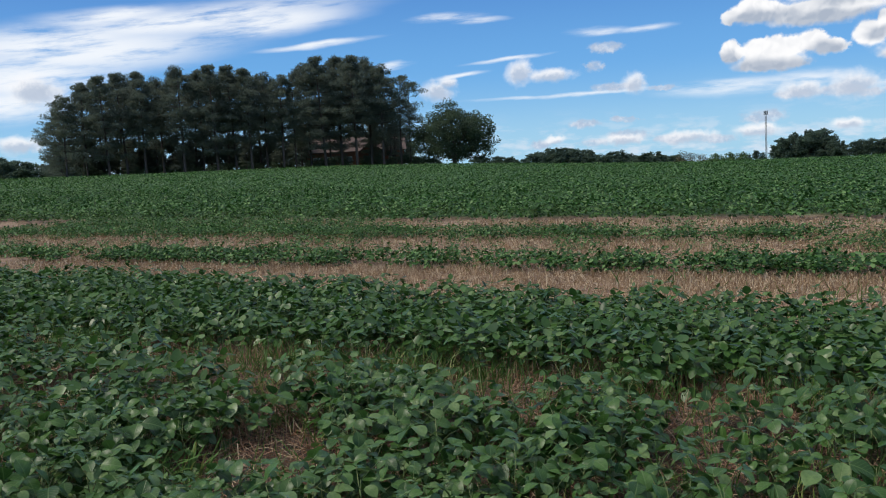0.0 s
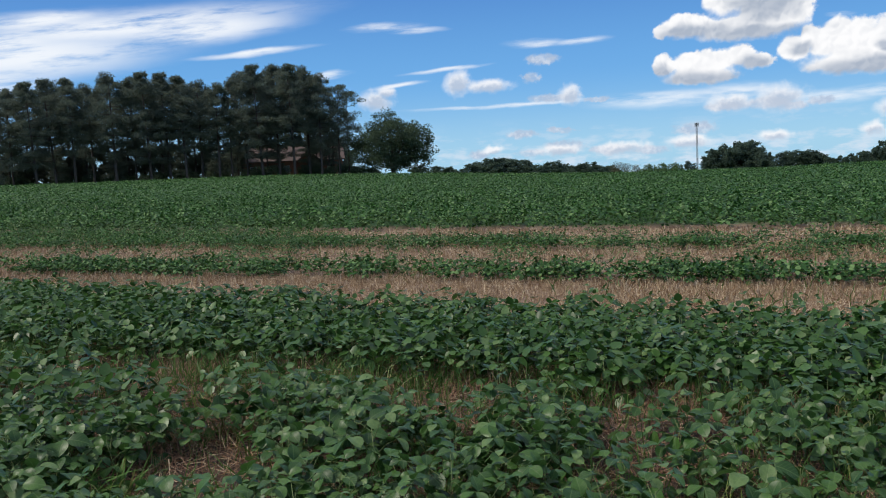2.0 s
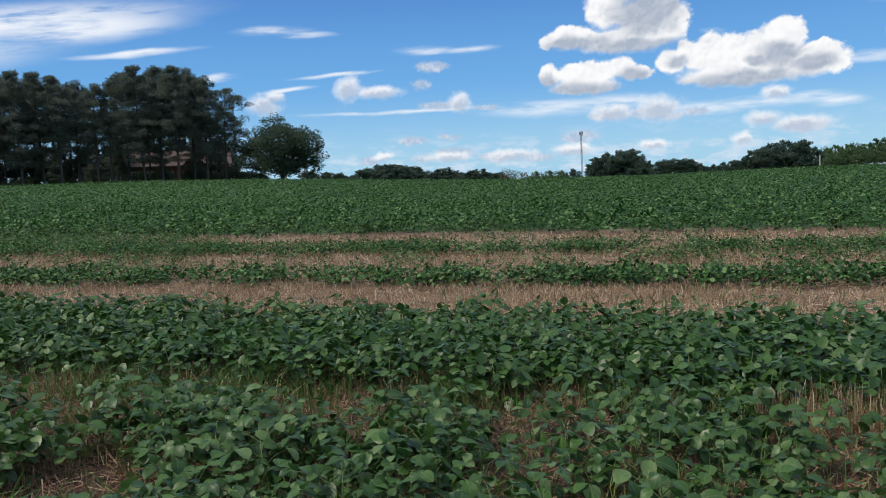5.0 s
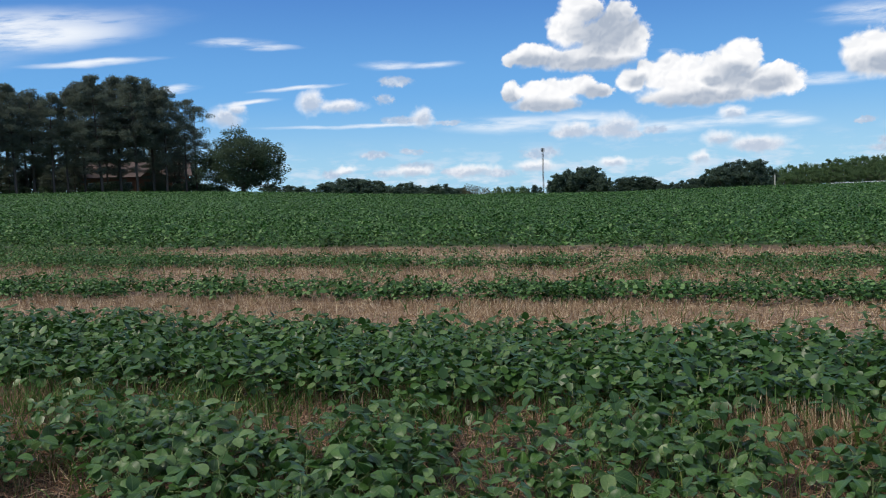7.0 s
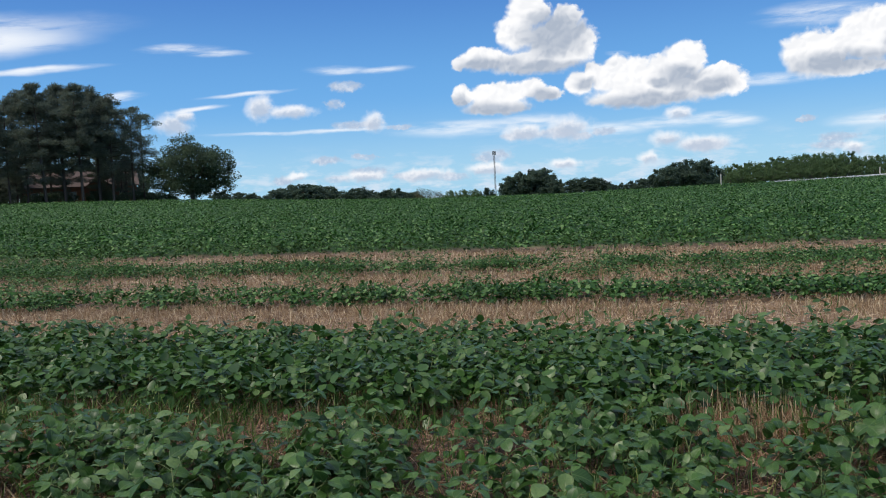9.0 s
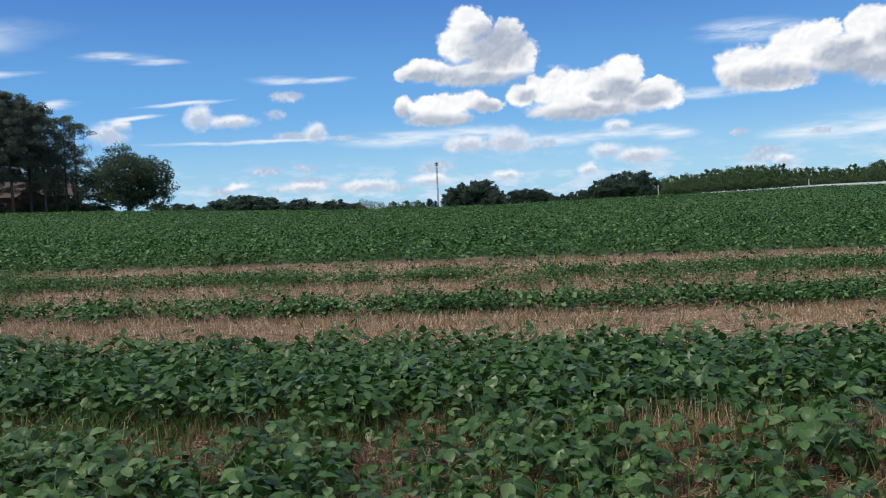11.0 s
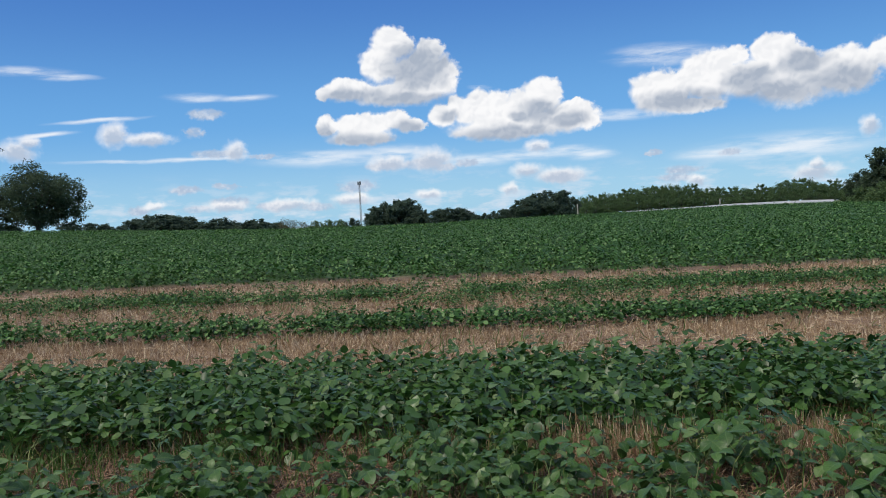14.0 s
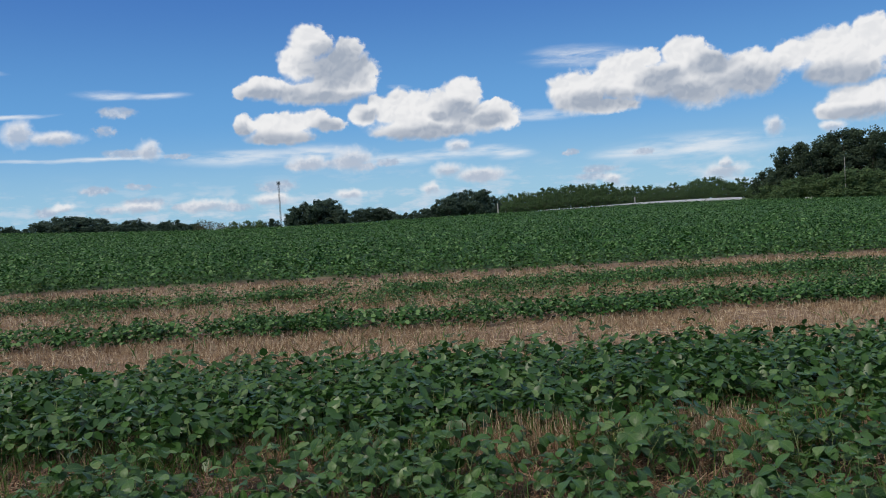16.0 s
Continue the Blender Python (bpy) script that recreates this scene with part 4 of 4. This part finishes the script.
def tree(name, shape, bark, leaves, label, group):
    wood, crown = shape
    t = new(name)
    stem, limbs = wood
    part("trunk", mesh_np("trunk", *stem, [bark], smooth=True), t)
    if name == "oak_tree":
        for limb in limbs:
            part("limb", mesh_np("limb", *limb, [bark]), t)
    else:
        tagged(part("branchwork", mesh_np("branchwork", *(join(limbs) if isinstance(limbs, list) else limbs), [bark]), t), kind="stuff")
    part("crown", mesh_np("crown", *crown, [leaves]), t)
    return tagged(t, label, name.replace("_", " "), group)


class Grove:
    """A few grown shapes, set out again and again."""

    def __init__(self, name, shapes, bark, leaves, label, group):
        self.make = [(lambda s=s: tree(name, s, bark, leaves, label, group)) for s in shapes]
        self.first = [None] * len(shapes)
        self.tall = [s[1][0][:, 2].max() for s in shapes]

    def plant(self, az, d, height, which, turn=None, wide=1.0, sink=0.1):
        x, y = polar(az, d)
        f = height / self.tall[which]
        if self.first[which] is None:
            self.first[which] = self.make[which]()
            ob = self.first[which]
        else:
            ob = copy_thing(self.first[which], Matrix())
        ob.matrix_basis = pose(x, y, float(land(x, y)) - sink, 0, 0, rng.uniform(0, 360) if turn is None else turn) @ Matrix.Diagonal((f * wide, f * wide, f, 1))
        return ob


def height_for(az, d, el):
    """How tall a thing at that place must be to reach that angle above level."""
    x, y = polar(az, d)
    return EYE + d * tan(radians(el)) - float(land(x, y)) + 0.1


pines = Grove("pine_tree", [make_pine(1, 22, 0.24, top=0.42), make_pine(2, 22, 0.30, width=3.1, top=0.48), make_pine(3, 22, 0.19, width=3.5, top=0.35), make_pine(4, 22, 0.33, width=3.2, top=0.45, open_=0.3),
                            make_pine(5, 20, 0.07, 0.20, 4.8, top=0.3), make_pine(6, 20, 0.36, 0.0, 3.8, 74, 0.72, 0.42)],
              BARK, PINE, "tall dark green pine tree with a bare trunk in a grove", "pines of the grove")
# compass angle, distance, angle of the top
PINES_FRONT = [(-23.9, 158, 5.9), (-22.7, 161, 6.6), (-21.4, 158, 7.0), (-20.3, 162, 7.2), (-19.2, 159, 7.25), (-18.1, 164, 6.9), (-16.8, 158, 7.6), (-15.6, 162, 7.3), (-14.7, 158, 7.6),
               (-13.5, 161, 7.55), (-12.5, 158, 7.35), (-11.5, 163, 7.05), (-10.4, 159, 6.9), (-8.6, 163, 7.6), (-7.6, 159, 8.0), (-6.5, 161, 8.0), (-5.5, 158, 7.9), (-4.5, 162, 7.8), (-3.7, 159, 7.3)]
PINES_BACK = [(-24.2, 168, 5.0), (-22.9, 172, 6.3), (-21.8, 176, 6.8), (-20.6, 172, 7.0), (-19.5, 178, 7.0), (-18.5, 174, 6.6), (-17.2, 180, 7.0), (-16.1, 174, 6.9), (-15.1, 180, 7.2), (-14.0, 174, 7.2),
              (-12.9, 180, 7.1), (-11.9, 174, 6.7), (-10.9, 182, 6.5), (-9.2, 188, 6.9), (-8.1, 190, 7.5), (-7.0, 192, 7.7), (-6.0, 190, 7.6), (-5.0, 192, 7.5), (-4.1, 190, 7.2)]
for i, (a, d, e) in enumerate(PINES_FRONT + PINES_BACK):
    pines.plant(a, d, height_for(a, d, e), 4 if i in (0, 19) else (i * 7 + i // 3) % 4, wide=1.14)
for i, (a, d, e) in enumerate(((-8.9, 170, 4.4), (-7.3, 168, 5.2), (-4.6, 168, 4.0), (-3.2, 168, 4.4))):
    pines.plant(a, d, height_for(a, d, e), i % 3, wide=1.25)
for a, d, e, w in ((-2.5, 160, 6.5, 0.95), (-1.85, 164, 6.0, 0.85), (-9.6, 160, 7.05, 0.75), (-2.9, 170, 6.1, 0.8)):
    pines.plant(a, d, height_for(a, d, e), 5, wide=w)

under = Grove("understory_tree", [make_broadleaf(s, 8, 9, 0.1, 40, 0.45, 12) for s in (15, 16)], OAK_BARK, PINE, "dark understory tree in the shade of tall pines", "understory of the grove")
for i in range(26):
    a = -24.4 + 0.86 * i
    d = 176 + 5 * (i % 3) if a < -9.5 or a > -2.8 else 196
    under.plant(a, d, height_for(a, d, 2.3 + 0.9 * sin(i * 2.1)), i % 2, wide=1.0)

for i, (a, d, e) in enumerate(((-9.2, 168, 3.2), (-6.6, 170, 3.0), (-4.0, 169, 3.2), (-3.0, 170, 3.4), (-10.6, 168, 2.4), (-12.9, 167, 2.9), (-16.9, 166, 2.6), (-20.3, 167, 2.8))):
    pines.plant(a, d, height_for(a, d, e), 2 if i % 2 else 4, wide=1.3)

oaks = Grove("oak_tree", [make_broadleaf(14, 13, 19.0, 0.15, 95, 0.34, 34, 0.51, low=-0.84)], OAK_BARK, OAK, "broad spreading oak tree standing alone beside the pines", "")
oaks.plant(1.1, 158, height_for(1.1, 158, 4.75), 0, 20, wide=1.17)

shrubs = Grove("shrub", [make_bush(21, 3.5, 4.5, 80, 0.22), make_bush(22, 3.0, 5.0, 80, 0.22)], OAK_BARK, OAK, "dark rounded evergreen shrub beside the house", "garden shrubs")
for i in range(30):
    a = -24.6 + 0.52 * i
    shrubs.plant(a, 171 + (i % 3), height_for(a, 171, 1.1 + 0.3 * sin(i * 1.7)), i % 2, wide=1.2, sink=0.3)
for a, d, e, w in ((-8.3, 166, 1.3, 1.1), (-7.6, 167, 1.1, 1.0), (-6.9, 166, 1.35, 1.1), (-6.2, 167, 1.15, 1.0), (-5.0, 167, 1.2, 1.0), (-4.2, 166, 1.3, 1.0), (-1.9, 166, 1.15, 1.0), (-2.7, 165, 1.25, 1.0), (-1.35, 166, 0.85, 0.9), (-3.7, 164, 0.95, 0.9), (-4.6, 166, 0.9, 0.9), (-8.6, 166, 1.0, 0.9), (-11.0, 168, 1.0, 1.2), (-15.5, 170, 1.1, 1.3), (-19.5, 172, 1.2, 1.3), (-22.6, 172, 1.4, 1.3), (-24.2, 170, 1.3, 1.2)):
    shrubs.plant(a, d, height_for(a, d, e), int(a * 10) % 2, wide=w)

broad = [make_broadleaf(s, 14, w, 0.12, 40, 0.42, 12) for s, w in ((31, 11.0), (32, 9.5), (33, 12.0))]
woods = Grove("woodland_tree", broad, OAK_BARK, WOODS, "leafy green woodland tree beyond the field", "woodland trees")
hedge = Grove("distant_tree", [make_broadleaf(s, 12, 12.5, 0.04, 46, 0.55, 20, 0.46) for s in (41, 42, 43)], OAK_BARK, HAZED_FAR_WOODS, "small dark tree in the distant tree line", "distant tree line")
firs = Grove("cedar_tree", [make_pine(51, 12, 0.05, 0.1, 2.0, 40, 0.1, 0.1, 0.5), make_pine(52, 12, 0.06, 0.05, 1.7, 40, 0.15, 0.1, 0.5)], OAK_BARK, HAZED_FAR_WOODS, "narrow dark cedar in the distant tree line", "distant cedars")
thin_ = Grove("bare_topped_shrub", [make_bush(61, 6, 6, 40, 0.3)], OAK_BARK, BROWN_LEAF, "tall thin browned shrub in the distant tree line", "browned shrubs")
round_bush = Grove("round_bush", [make_bush(71, 5, 6.5, 110, 0.4)], OAK_BARK, WOODS, "rounded green bush in the distant tree line", "round distant bushes")

TREE_LINE = [(-31, 2.3), (-28.6, 2.25), (-27.6, 2.15), (-26.6, 1.85), (-25.8, 1.6), (-24.8, 1.4), (-23.5, 1.3)]
for i, (a, e) in enumerate(TREE_LINE):
    hedge.plant(a, 290 + 12 * (i % 3), height_for(a, 300, e) + 1.0, i % 3, wide=1.5, sink=1.0)
LINE_MID = [(-1.3, 0.85), (-0.4, 0.72), (2.9, 0.68), (4.1, 0.6), (4.9, 0.5), (5.8, 0.28), (6.7, 0.62), (7.5, 0.92), (8.3, 0.88), (9.1, 0.86), (9.8, 0.82), (10.5, 0.5), (11.2, 0.25),
            (12.0, 0.52), (12.7, 0.25), (13.3, 0.22), (14.0, 0.36), (14.6, 0.28), (15.2, 0.08), (15.8, 0.1)]
for i, (a, e) in enumerate(LINE_MID):
    d = 470 + 25 * (i % 4)
    hedge.plant(a, d, max(4.0, height_for(a, d, e + 0.10 + 0.05 * sin(7 * a)) + 1.7), i % 3, wide=1.45, sink=1.8)
for a, e in ((16.4, 0.40), (16.9, 0.28), (17.4, 0.12)):
    thin_.plant(a, 430, height_for(a, 430, e), 0, wide=1.1)
for a, e in ((18.3, 0.1), (19.2, 0.12), (20.0, 0.1)):
    round_bush.plant(a, 400, height_for(a, 400, e), 0, wide=1.1)
for i, (a, e) in enumerate(((20.8, 0.17), (21.2, 0.0), (21.9, 0.35), (20.4, -0.1))):
    firs.plant(a, 400, height_for(a, 400, e), i % 2, wide=1.5)
for i, (a, d, e) in enumerate(((22.5, 330, 0.9), (23.1, 335, 1.2), (23.9, 328, 1.32), (24.5, 332, 1.35), (25.1, 326, 0.95), (25.7, 322, 0.5), (24.0, 345, 1.2))):
    hedge.plant(a, d, height_for(a, d, e), i % 3, wide=0.95, sink=0.3)
for i in range(9):
    a = 26.5 + 0.31 * i
    firs.plant(a, 300 + 9 * (i % 2), height_for(a, 300, (0.42, 0.55, 0.45, 0.58, 0.42, 0.55, 0.45, 0.35, 0.15)[i]), i % 2, wide=2.0)
RIGHT = [(29.3, 0.0), (29.9, 0.15), (30.5, 0.25), (31.1, 0.3), (31.7, 0.36), (32.3, 0.75), (32.9, 1.0), (33.6, 1.42), (34.4, 1.48), (35.0, 1.42), (35.7, 0.85), (36.4, 0.75), (37.1, 0.9), (37.8, 1.02), (38.5, 1.1),
         (39.2, 1.2), (39.9, 1.22), (40.6, 1.22), (41.3, 1.25), (42.0, 1.32), (42.7, 1.37), (43.4, 1.25), (44.1, 1.05), (44.8, 0.95), (45.5, 0.85), (46.2, 0.9), (46.9, 0.95), (47.6, 0.95), (48.3, 0.95),
         (49.0, 1.05), (49.7, 1.15), (50.4, 1.15), (51.1, 1.05), (51.8, 1.0), (52.5, 0.92), (53.2, 0.95)]
for i, (a, e) in enumerate(RIGHT):
    d = 265 + 14 * (i % 3)
    if a < 36:
        hedge.plant(a, d, height_for(a, d, e + 0.09 * sin(5.3 * i)), i % 3, wide=0.95, sink=0.3)
    else:
        rise = 0.16 * sin(5.3 * i) - 0.06
        woods.plant(a, 385 + 20 * (i % 3), height_for(a, 385 + 20 * (i % 3), e + rise), i % 3, wide=0.95, sink=0.3)
        woods.plant(a + 0.35, 370, height_for(a, 370, e - 0.08 + 0.14 * sin(3.1 * i)), (i + 1) % 3, wide=0.95, sink=0.3)
        woods.plant(a + 0.15, 320, height_for(a, 320, e * 0.62 + 0.10 * sin(4.4 * i)), (i + 2) % 3, wide=1.05, sink=0.3)
    if i > 10:
        woods.plant(a + 0.3, 245, height_for(a, 245, e * 0.3 + 0.06 * sin(2.3 * i)), (i + 1) % 3, wide=1.35, sink=0.3)
BIG = [(53.6, 205, 1.4), (54.4, 200, 1.55), (54.9, 178, 2.4), (55.6, 174, 3.05), (56.5, 172, 3.35), (57.5, 174, 3.5), (58.5, 172, 3.7), (59.5, 170, 3.75), (60.6, 172, 3.5), (61.8, 174, 3.3), (63, 172, 3.2), (64.5, 172, 3.2)]
big = Grove("woodland_tree", [make_broadleaf(s, 13, 10.5, 0.08, 60, 0.36, 18) for s in (81, 82, 83)], OAK_BARK, OAK, "large leafy tree at the end of the field", "large trees at the field's end")
for i, (a, d, e) in enumerate(BIG):
    big.plant(a, d, height_for(a, d, e), i % 3, wide=1.0, sink=0.3)
for i, (a, d, e) in enumerate(((53.8, 185, 0.6), (54.8, 168, 0.8), (55.6, 165, 0.9), (56.6, 166, 1.0), (57.7, 163, 0.9), (58.5, 160, 1.25), (59.4, 159, 1.2), (60.3, 161, 1.0), (61.4, 163, 1.2))):
    round_bush.plant(a, d, height_for(a, d, e), 0, wide=1.1, sink=0.2)

# ---- the house among the pines ----
def build_house():
    az, d = -5.6, 178.0
    x, y = polar(az, d)
    z = float(land(x, y))
    house = new("brick_house")
    house.matrix_basis = pose(x, y, z, 0, 0, -az)
    tagged(house, "long low red brick house with a shingle roof behind pines", "house")
    L, W, H, P = 20.0, 9.0, 3.5, 6.4
    bm = bmesh.new()
    vs = [bm.verts.new(p) for p in ((-L / 2, -W / 2, -0.4), (L / 2, -W / 2, -0.4), (L / 2, W / 2, -0.4), (-L / 2, W / 2, -0.4), (-L / 2, -W / 2, H), (L / 2, -W / 2, H), (L / 2, W / 2, H), (-L / 2, W / 2, H), (-L / 2, 0, P - 0.15), (L / 2, 0, P - 0.15))]
    for f in ((0, 1, 5, 4), (1, 2, 6, 9, 5), (2, 3, 7, 6), (3, 0, 4, 8, 7), (3, 2, 1, 0)):
        bm.faces.new([vs[i] for i in f])
    part("wall", bm_mesh("wall", bm, BRICK), house)
    for side in (-1, 1):
        bm = bmesh.new()
        o, t = 0.5, 0.16
        e, yy = H - 0.2, side * (W / 2 + o)
        pts = [(-L / 2 - o, yy, e), (L / 2 + o, yy, e), (L / 2 + o, 0, P), (-L / 2 - o, 0, P)]
        lo = [bm.verts.new(p) for p in pts]
        hi = [bm.verts.new((p[0], p[1], p[2] + t)) for p in pts]
        for f in ([0, 1, 2, 3],):
            bm.faces.new([lo[i] for i in reversed(f)])
            bm.faces.new([hi[i] for i in f])
        for i in range(4):
            bm.faces.new([lo[i], lo[(i + 1) % 4], hi[(i + 1) % 4], hi[i]])
        bmesh.ops.recalc_face_normals(bm, faces=bm.faces)
        part("roof", bm_mesh("roof", bm, ROOF), house)
    # front gable wing
    gx0, gx1, gy = 1.0, 5.2, -W / 2 - 2.2
    bm = bmesh.new()
    m_ = (gx0 + gx1) / 2
    f = [bm.verts.new(p) for p in ((gx0, gy, -0.4), (gx1, gy, -0.4), (gx1, gy, 3.3), (m_, gy, 5.0), (gx0, gy, 3.3))]
    b = [bm.verts.new((v.co.x, -W / 2 + 0.02, v.co.z)) for v in f]
    bm.faces.new(f)
    for i in range(5):
        bm.faces.new([f[i], b[i], b[(i + 1) % 5], f[(i + 1) % 5]])
    bmesh.ops.recalc_face_normals(bm, faces=bm.faces)
    part("gable_wing", bm_mesh("gable_wing", bm, BRICK), house, "lit red brick gable")
    for s in (-1, 1):
        bm = bmesh.new()
        ex = m_ + s * ((gx1 - gx0) / 2 + 0.4)
        a = [bm.verts.new(p) for p in ((ex, gy - 0.4, 3.05), (m_, gy - 0.4, 5.08), (m_, -2.0, 5.08), (ex, -2.0, 3.05))]
        c = [bm.verts.new((v.co.x, v.co.y, v.co.z + 0.15)) for v in a]
        bm.faces.new(a)
        bm.faces.new(c[::-1])
        for i in range(4):
            bm.faces.new([a[i], a[(i + 1) % 4], c[(i + 1) % 4], c[i]])
        bmesh.ops.recalc_face_normals(bm, faces=bm.faces)
        part("gable_roof", bm_mesh("gable_roof", bm, ROOF), house)
    bm = bmesh.new()
    box(bm, -4.6, -3.6, -0.5, 0.5, 5.6, 7.4)
    box(bm, -4.7, -3.5, -0.6, 0.6, 7.4, 7.55)
    part("chimney", bm_mesh("chimney", bm, BRICK), house)
    for wx in (-8.0, -5.2, -1.4, 7.4):
        bm = bmesh.new()
        box(bm, wx - 0.65, wx + 0.65, -W / 2 - 0.05, -W / 2 + 0.05, 0.9, 1.0)
        box(bm, wx - 0.65, wx + 0.65, -W / 2 - 0.05, -W / 2 + 0.05, 2.4, 2.5)
        box(bm, wx - 0.65, wx - 0.55, -W / 2 - 0.05, -W / 2 + 0.05, 1.0, 2.4)
        box(bm, wx + 0.55, wx + 0.65, -W / 2 - 0.05, -W / 2 + 0.05, 1.0, 2.4)
        w = part("window", bm_mesh("window", bm, TRIM), house, "white framed window")
        bm = bmesh.new()
        box(bm, wx - 0.55, wx + 0.55, -W / 2 - 0.02, -W / 2 + 0.01, 1.0, 2.4)
        part("pane", bm_mesh("pane", bm, GLASS), w)
    bm = bmesh.new()
    box(bm, -3.4, -2.5, -W / 2 - 0.06, -W / 2 + 0.02, 0, 2.1)
    part("door", bm_mesh("door", bm, TRIM), house, "white front door")


build_house()

# ---- mast, road, posts ----
def build_mast():
    az, d = 21.4, 760.0
    x, y = polar(az, d)
    z = float(land(x, y))
    top = EYE + d * tan(radians(2.6))
    h = top - z
    mast = new("lattice_mast")
    mast.matrix_basis = pose(x, y, z - 0.3, 0, 0, 12)
    tagged(mast, "tall slim grey steel lattice mast with antennas at its top", "radio mast")
    w = 0.72
    for i in range(3):
        a = 2 * pi * i / 3
        part("leg", mesh_np("leg", *tube([(cos(a) * w, sin(a) * w, 0), (cos(a) * w, sin(a) * w, h)], [0.13, 0.13], 5), [STEEL]), mast)
    pieces = []
    n = int(h / 2.2)
    for k in range(n):
        for i in range(3):
            a, b = 2 * pi * i / 3, 2 * pi * (i + 1) / 3
            z0, z1 = k * h / n, (k + 1) * h / n
            pieces.append(tube([(cos(a) * w, sin(a) * w, z0), (cos(b) * w, sin(b) * w, z1)], [0.08, 0.08], 3))
            pieces.append(tube([(cos(a) * w, sin(a) * w, z0), (cos(b) * w, sin(b) * w, z0)], [0.07, 0.07], 3))
    part("lattice", mesh_np("lattice", *join(pieces), [STEEL]), mast)
    for i in range(6):
        a = 2 * pi * i / 6
        bm = bmesh.new()
        box(bm, -0.16, 0.16, -0.3, 0.3, -1.6, 1.6)
        p = part("antenna", bm_mesh("antenna", bm, STEEL), mast, "grey panel antenna")
        p.matrix_basis = pose(cos(a) * 1.5, sin(a) * 1.5, h - 1.6, 0, 0, degrees(a))
        part("bracket", mesh_np("bracket", *tube([(cos(a) * 0.6, sin(a) * 0.6, h - 1.6), (cos(a) * 1.45, sin(a) * 1.45, h - 1.6)], [0.07, 0.07], 4), [STEEL]), mast)


def build_road():
    a = np.linspace(38.2, 52.15, 80)
    vs, ts = [], []
    for i, az in enumerate(a):
        for d in (166.0, 171.0, 176.0, 181.0):
            x, y = polar(az, d)
            vs.append((x, y, float(land(x, y)) + 0.12))
    for i in range(len(a) - 1):
        for j in range(3):
            p = i * 4 + j
            ts += [(p, p + 1, p + 5), (p, p + 5, p + 4)]
    ob = new("road", mesh_np("road", vs, ts, [ASPHALT], smooth=True))
    if ob.data.polygons[0].normal.z < 0:
        ob.data.flip_normals()
    tagged(ob, "pale grey asphalt road along the far edge of the field", "road", kind="structure")


def build_post(az, d, h, r, name, label):
    x, y = polar(az, d)
    z = float(land(x, y))
    bm = bmesh.new()
    bmesh.ops.create_cone(bm, cap_ends=True, segments=10, radius1=r, radius2=r * 0.85, depth=h + 0.3, matrix=Matrix.Translation((0, 0, h / 2 - 0.15)))
    bmesh.ops.create_cone(bm, cap_ends=True, segments=10, radius1=r * 0.95, radius2=r * 0.3, depth=0.08, matrix=Matrix.Translation((0, 0, h + 0.04)))
    p = new(name, bm_mesh(name, bm, GREY_WOOD))
    p.matrix_basis = pose(x, y, z)
    tagged(p, label, name.replace("_", " "))


def build_trailer():
    az, d = 56.1, 150.0
    x, y = polar(az, d)
    t = new("utility_box")
    t.matrix_basis = pose(x, y, float(land(x, y)), 0, 0, -az)
    tagged(t, "low white utility box at the far edge of the field", "utility box")
    bm = bmesh.new()
    box(bm, -0.5, 0.5, -0.3, 0.3, 0, 0.5)
    bmesh.ops.bevel(bm, geom=bm.edges[:], offset=0.05, segments=2, affect="EDGES")
    part("cabinet", bm_mesh("cabinet", bm, TRIM), t)
    bm = bmesh.new()
    box(bm, -0.55, 0.55, -0.34, 0.34, 0.5, 0.56)
    part("lid", bm_mesh("lid", bm, TRIM), t)


build_mast()
build_road()
build_post(36.2, 160, height_for(36.2, 160, 0.18), 0.14, "marker_post", "pale weathered post at the far edge of the field")
build_post(45.4, 168, height_for(45.4, 168, 0.08), 0.12, "marker_post", "short pale post beside the far road")
build_post(58.2, 158, height_for(58.2, 158, 1.75), 0.05, "utility_pole", "slim weathered pole standing against large trees")
build_trailer()
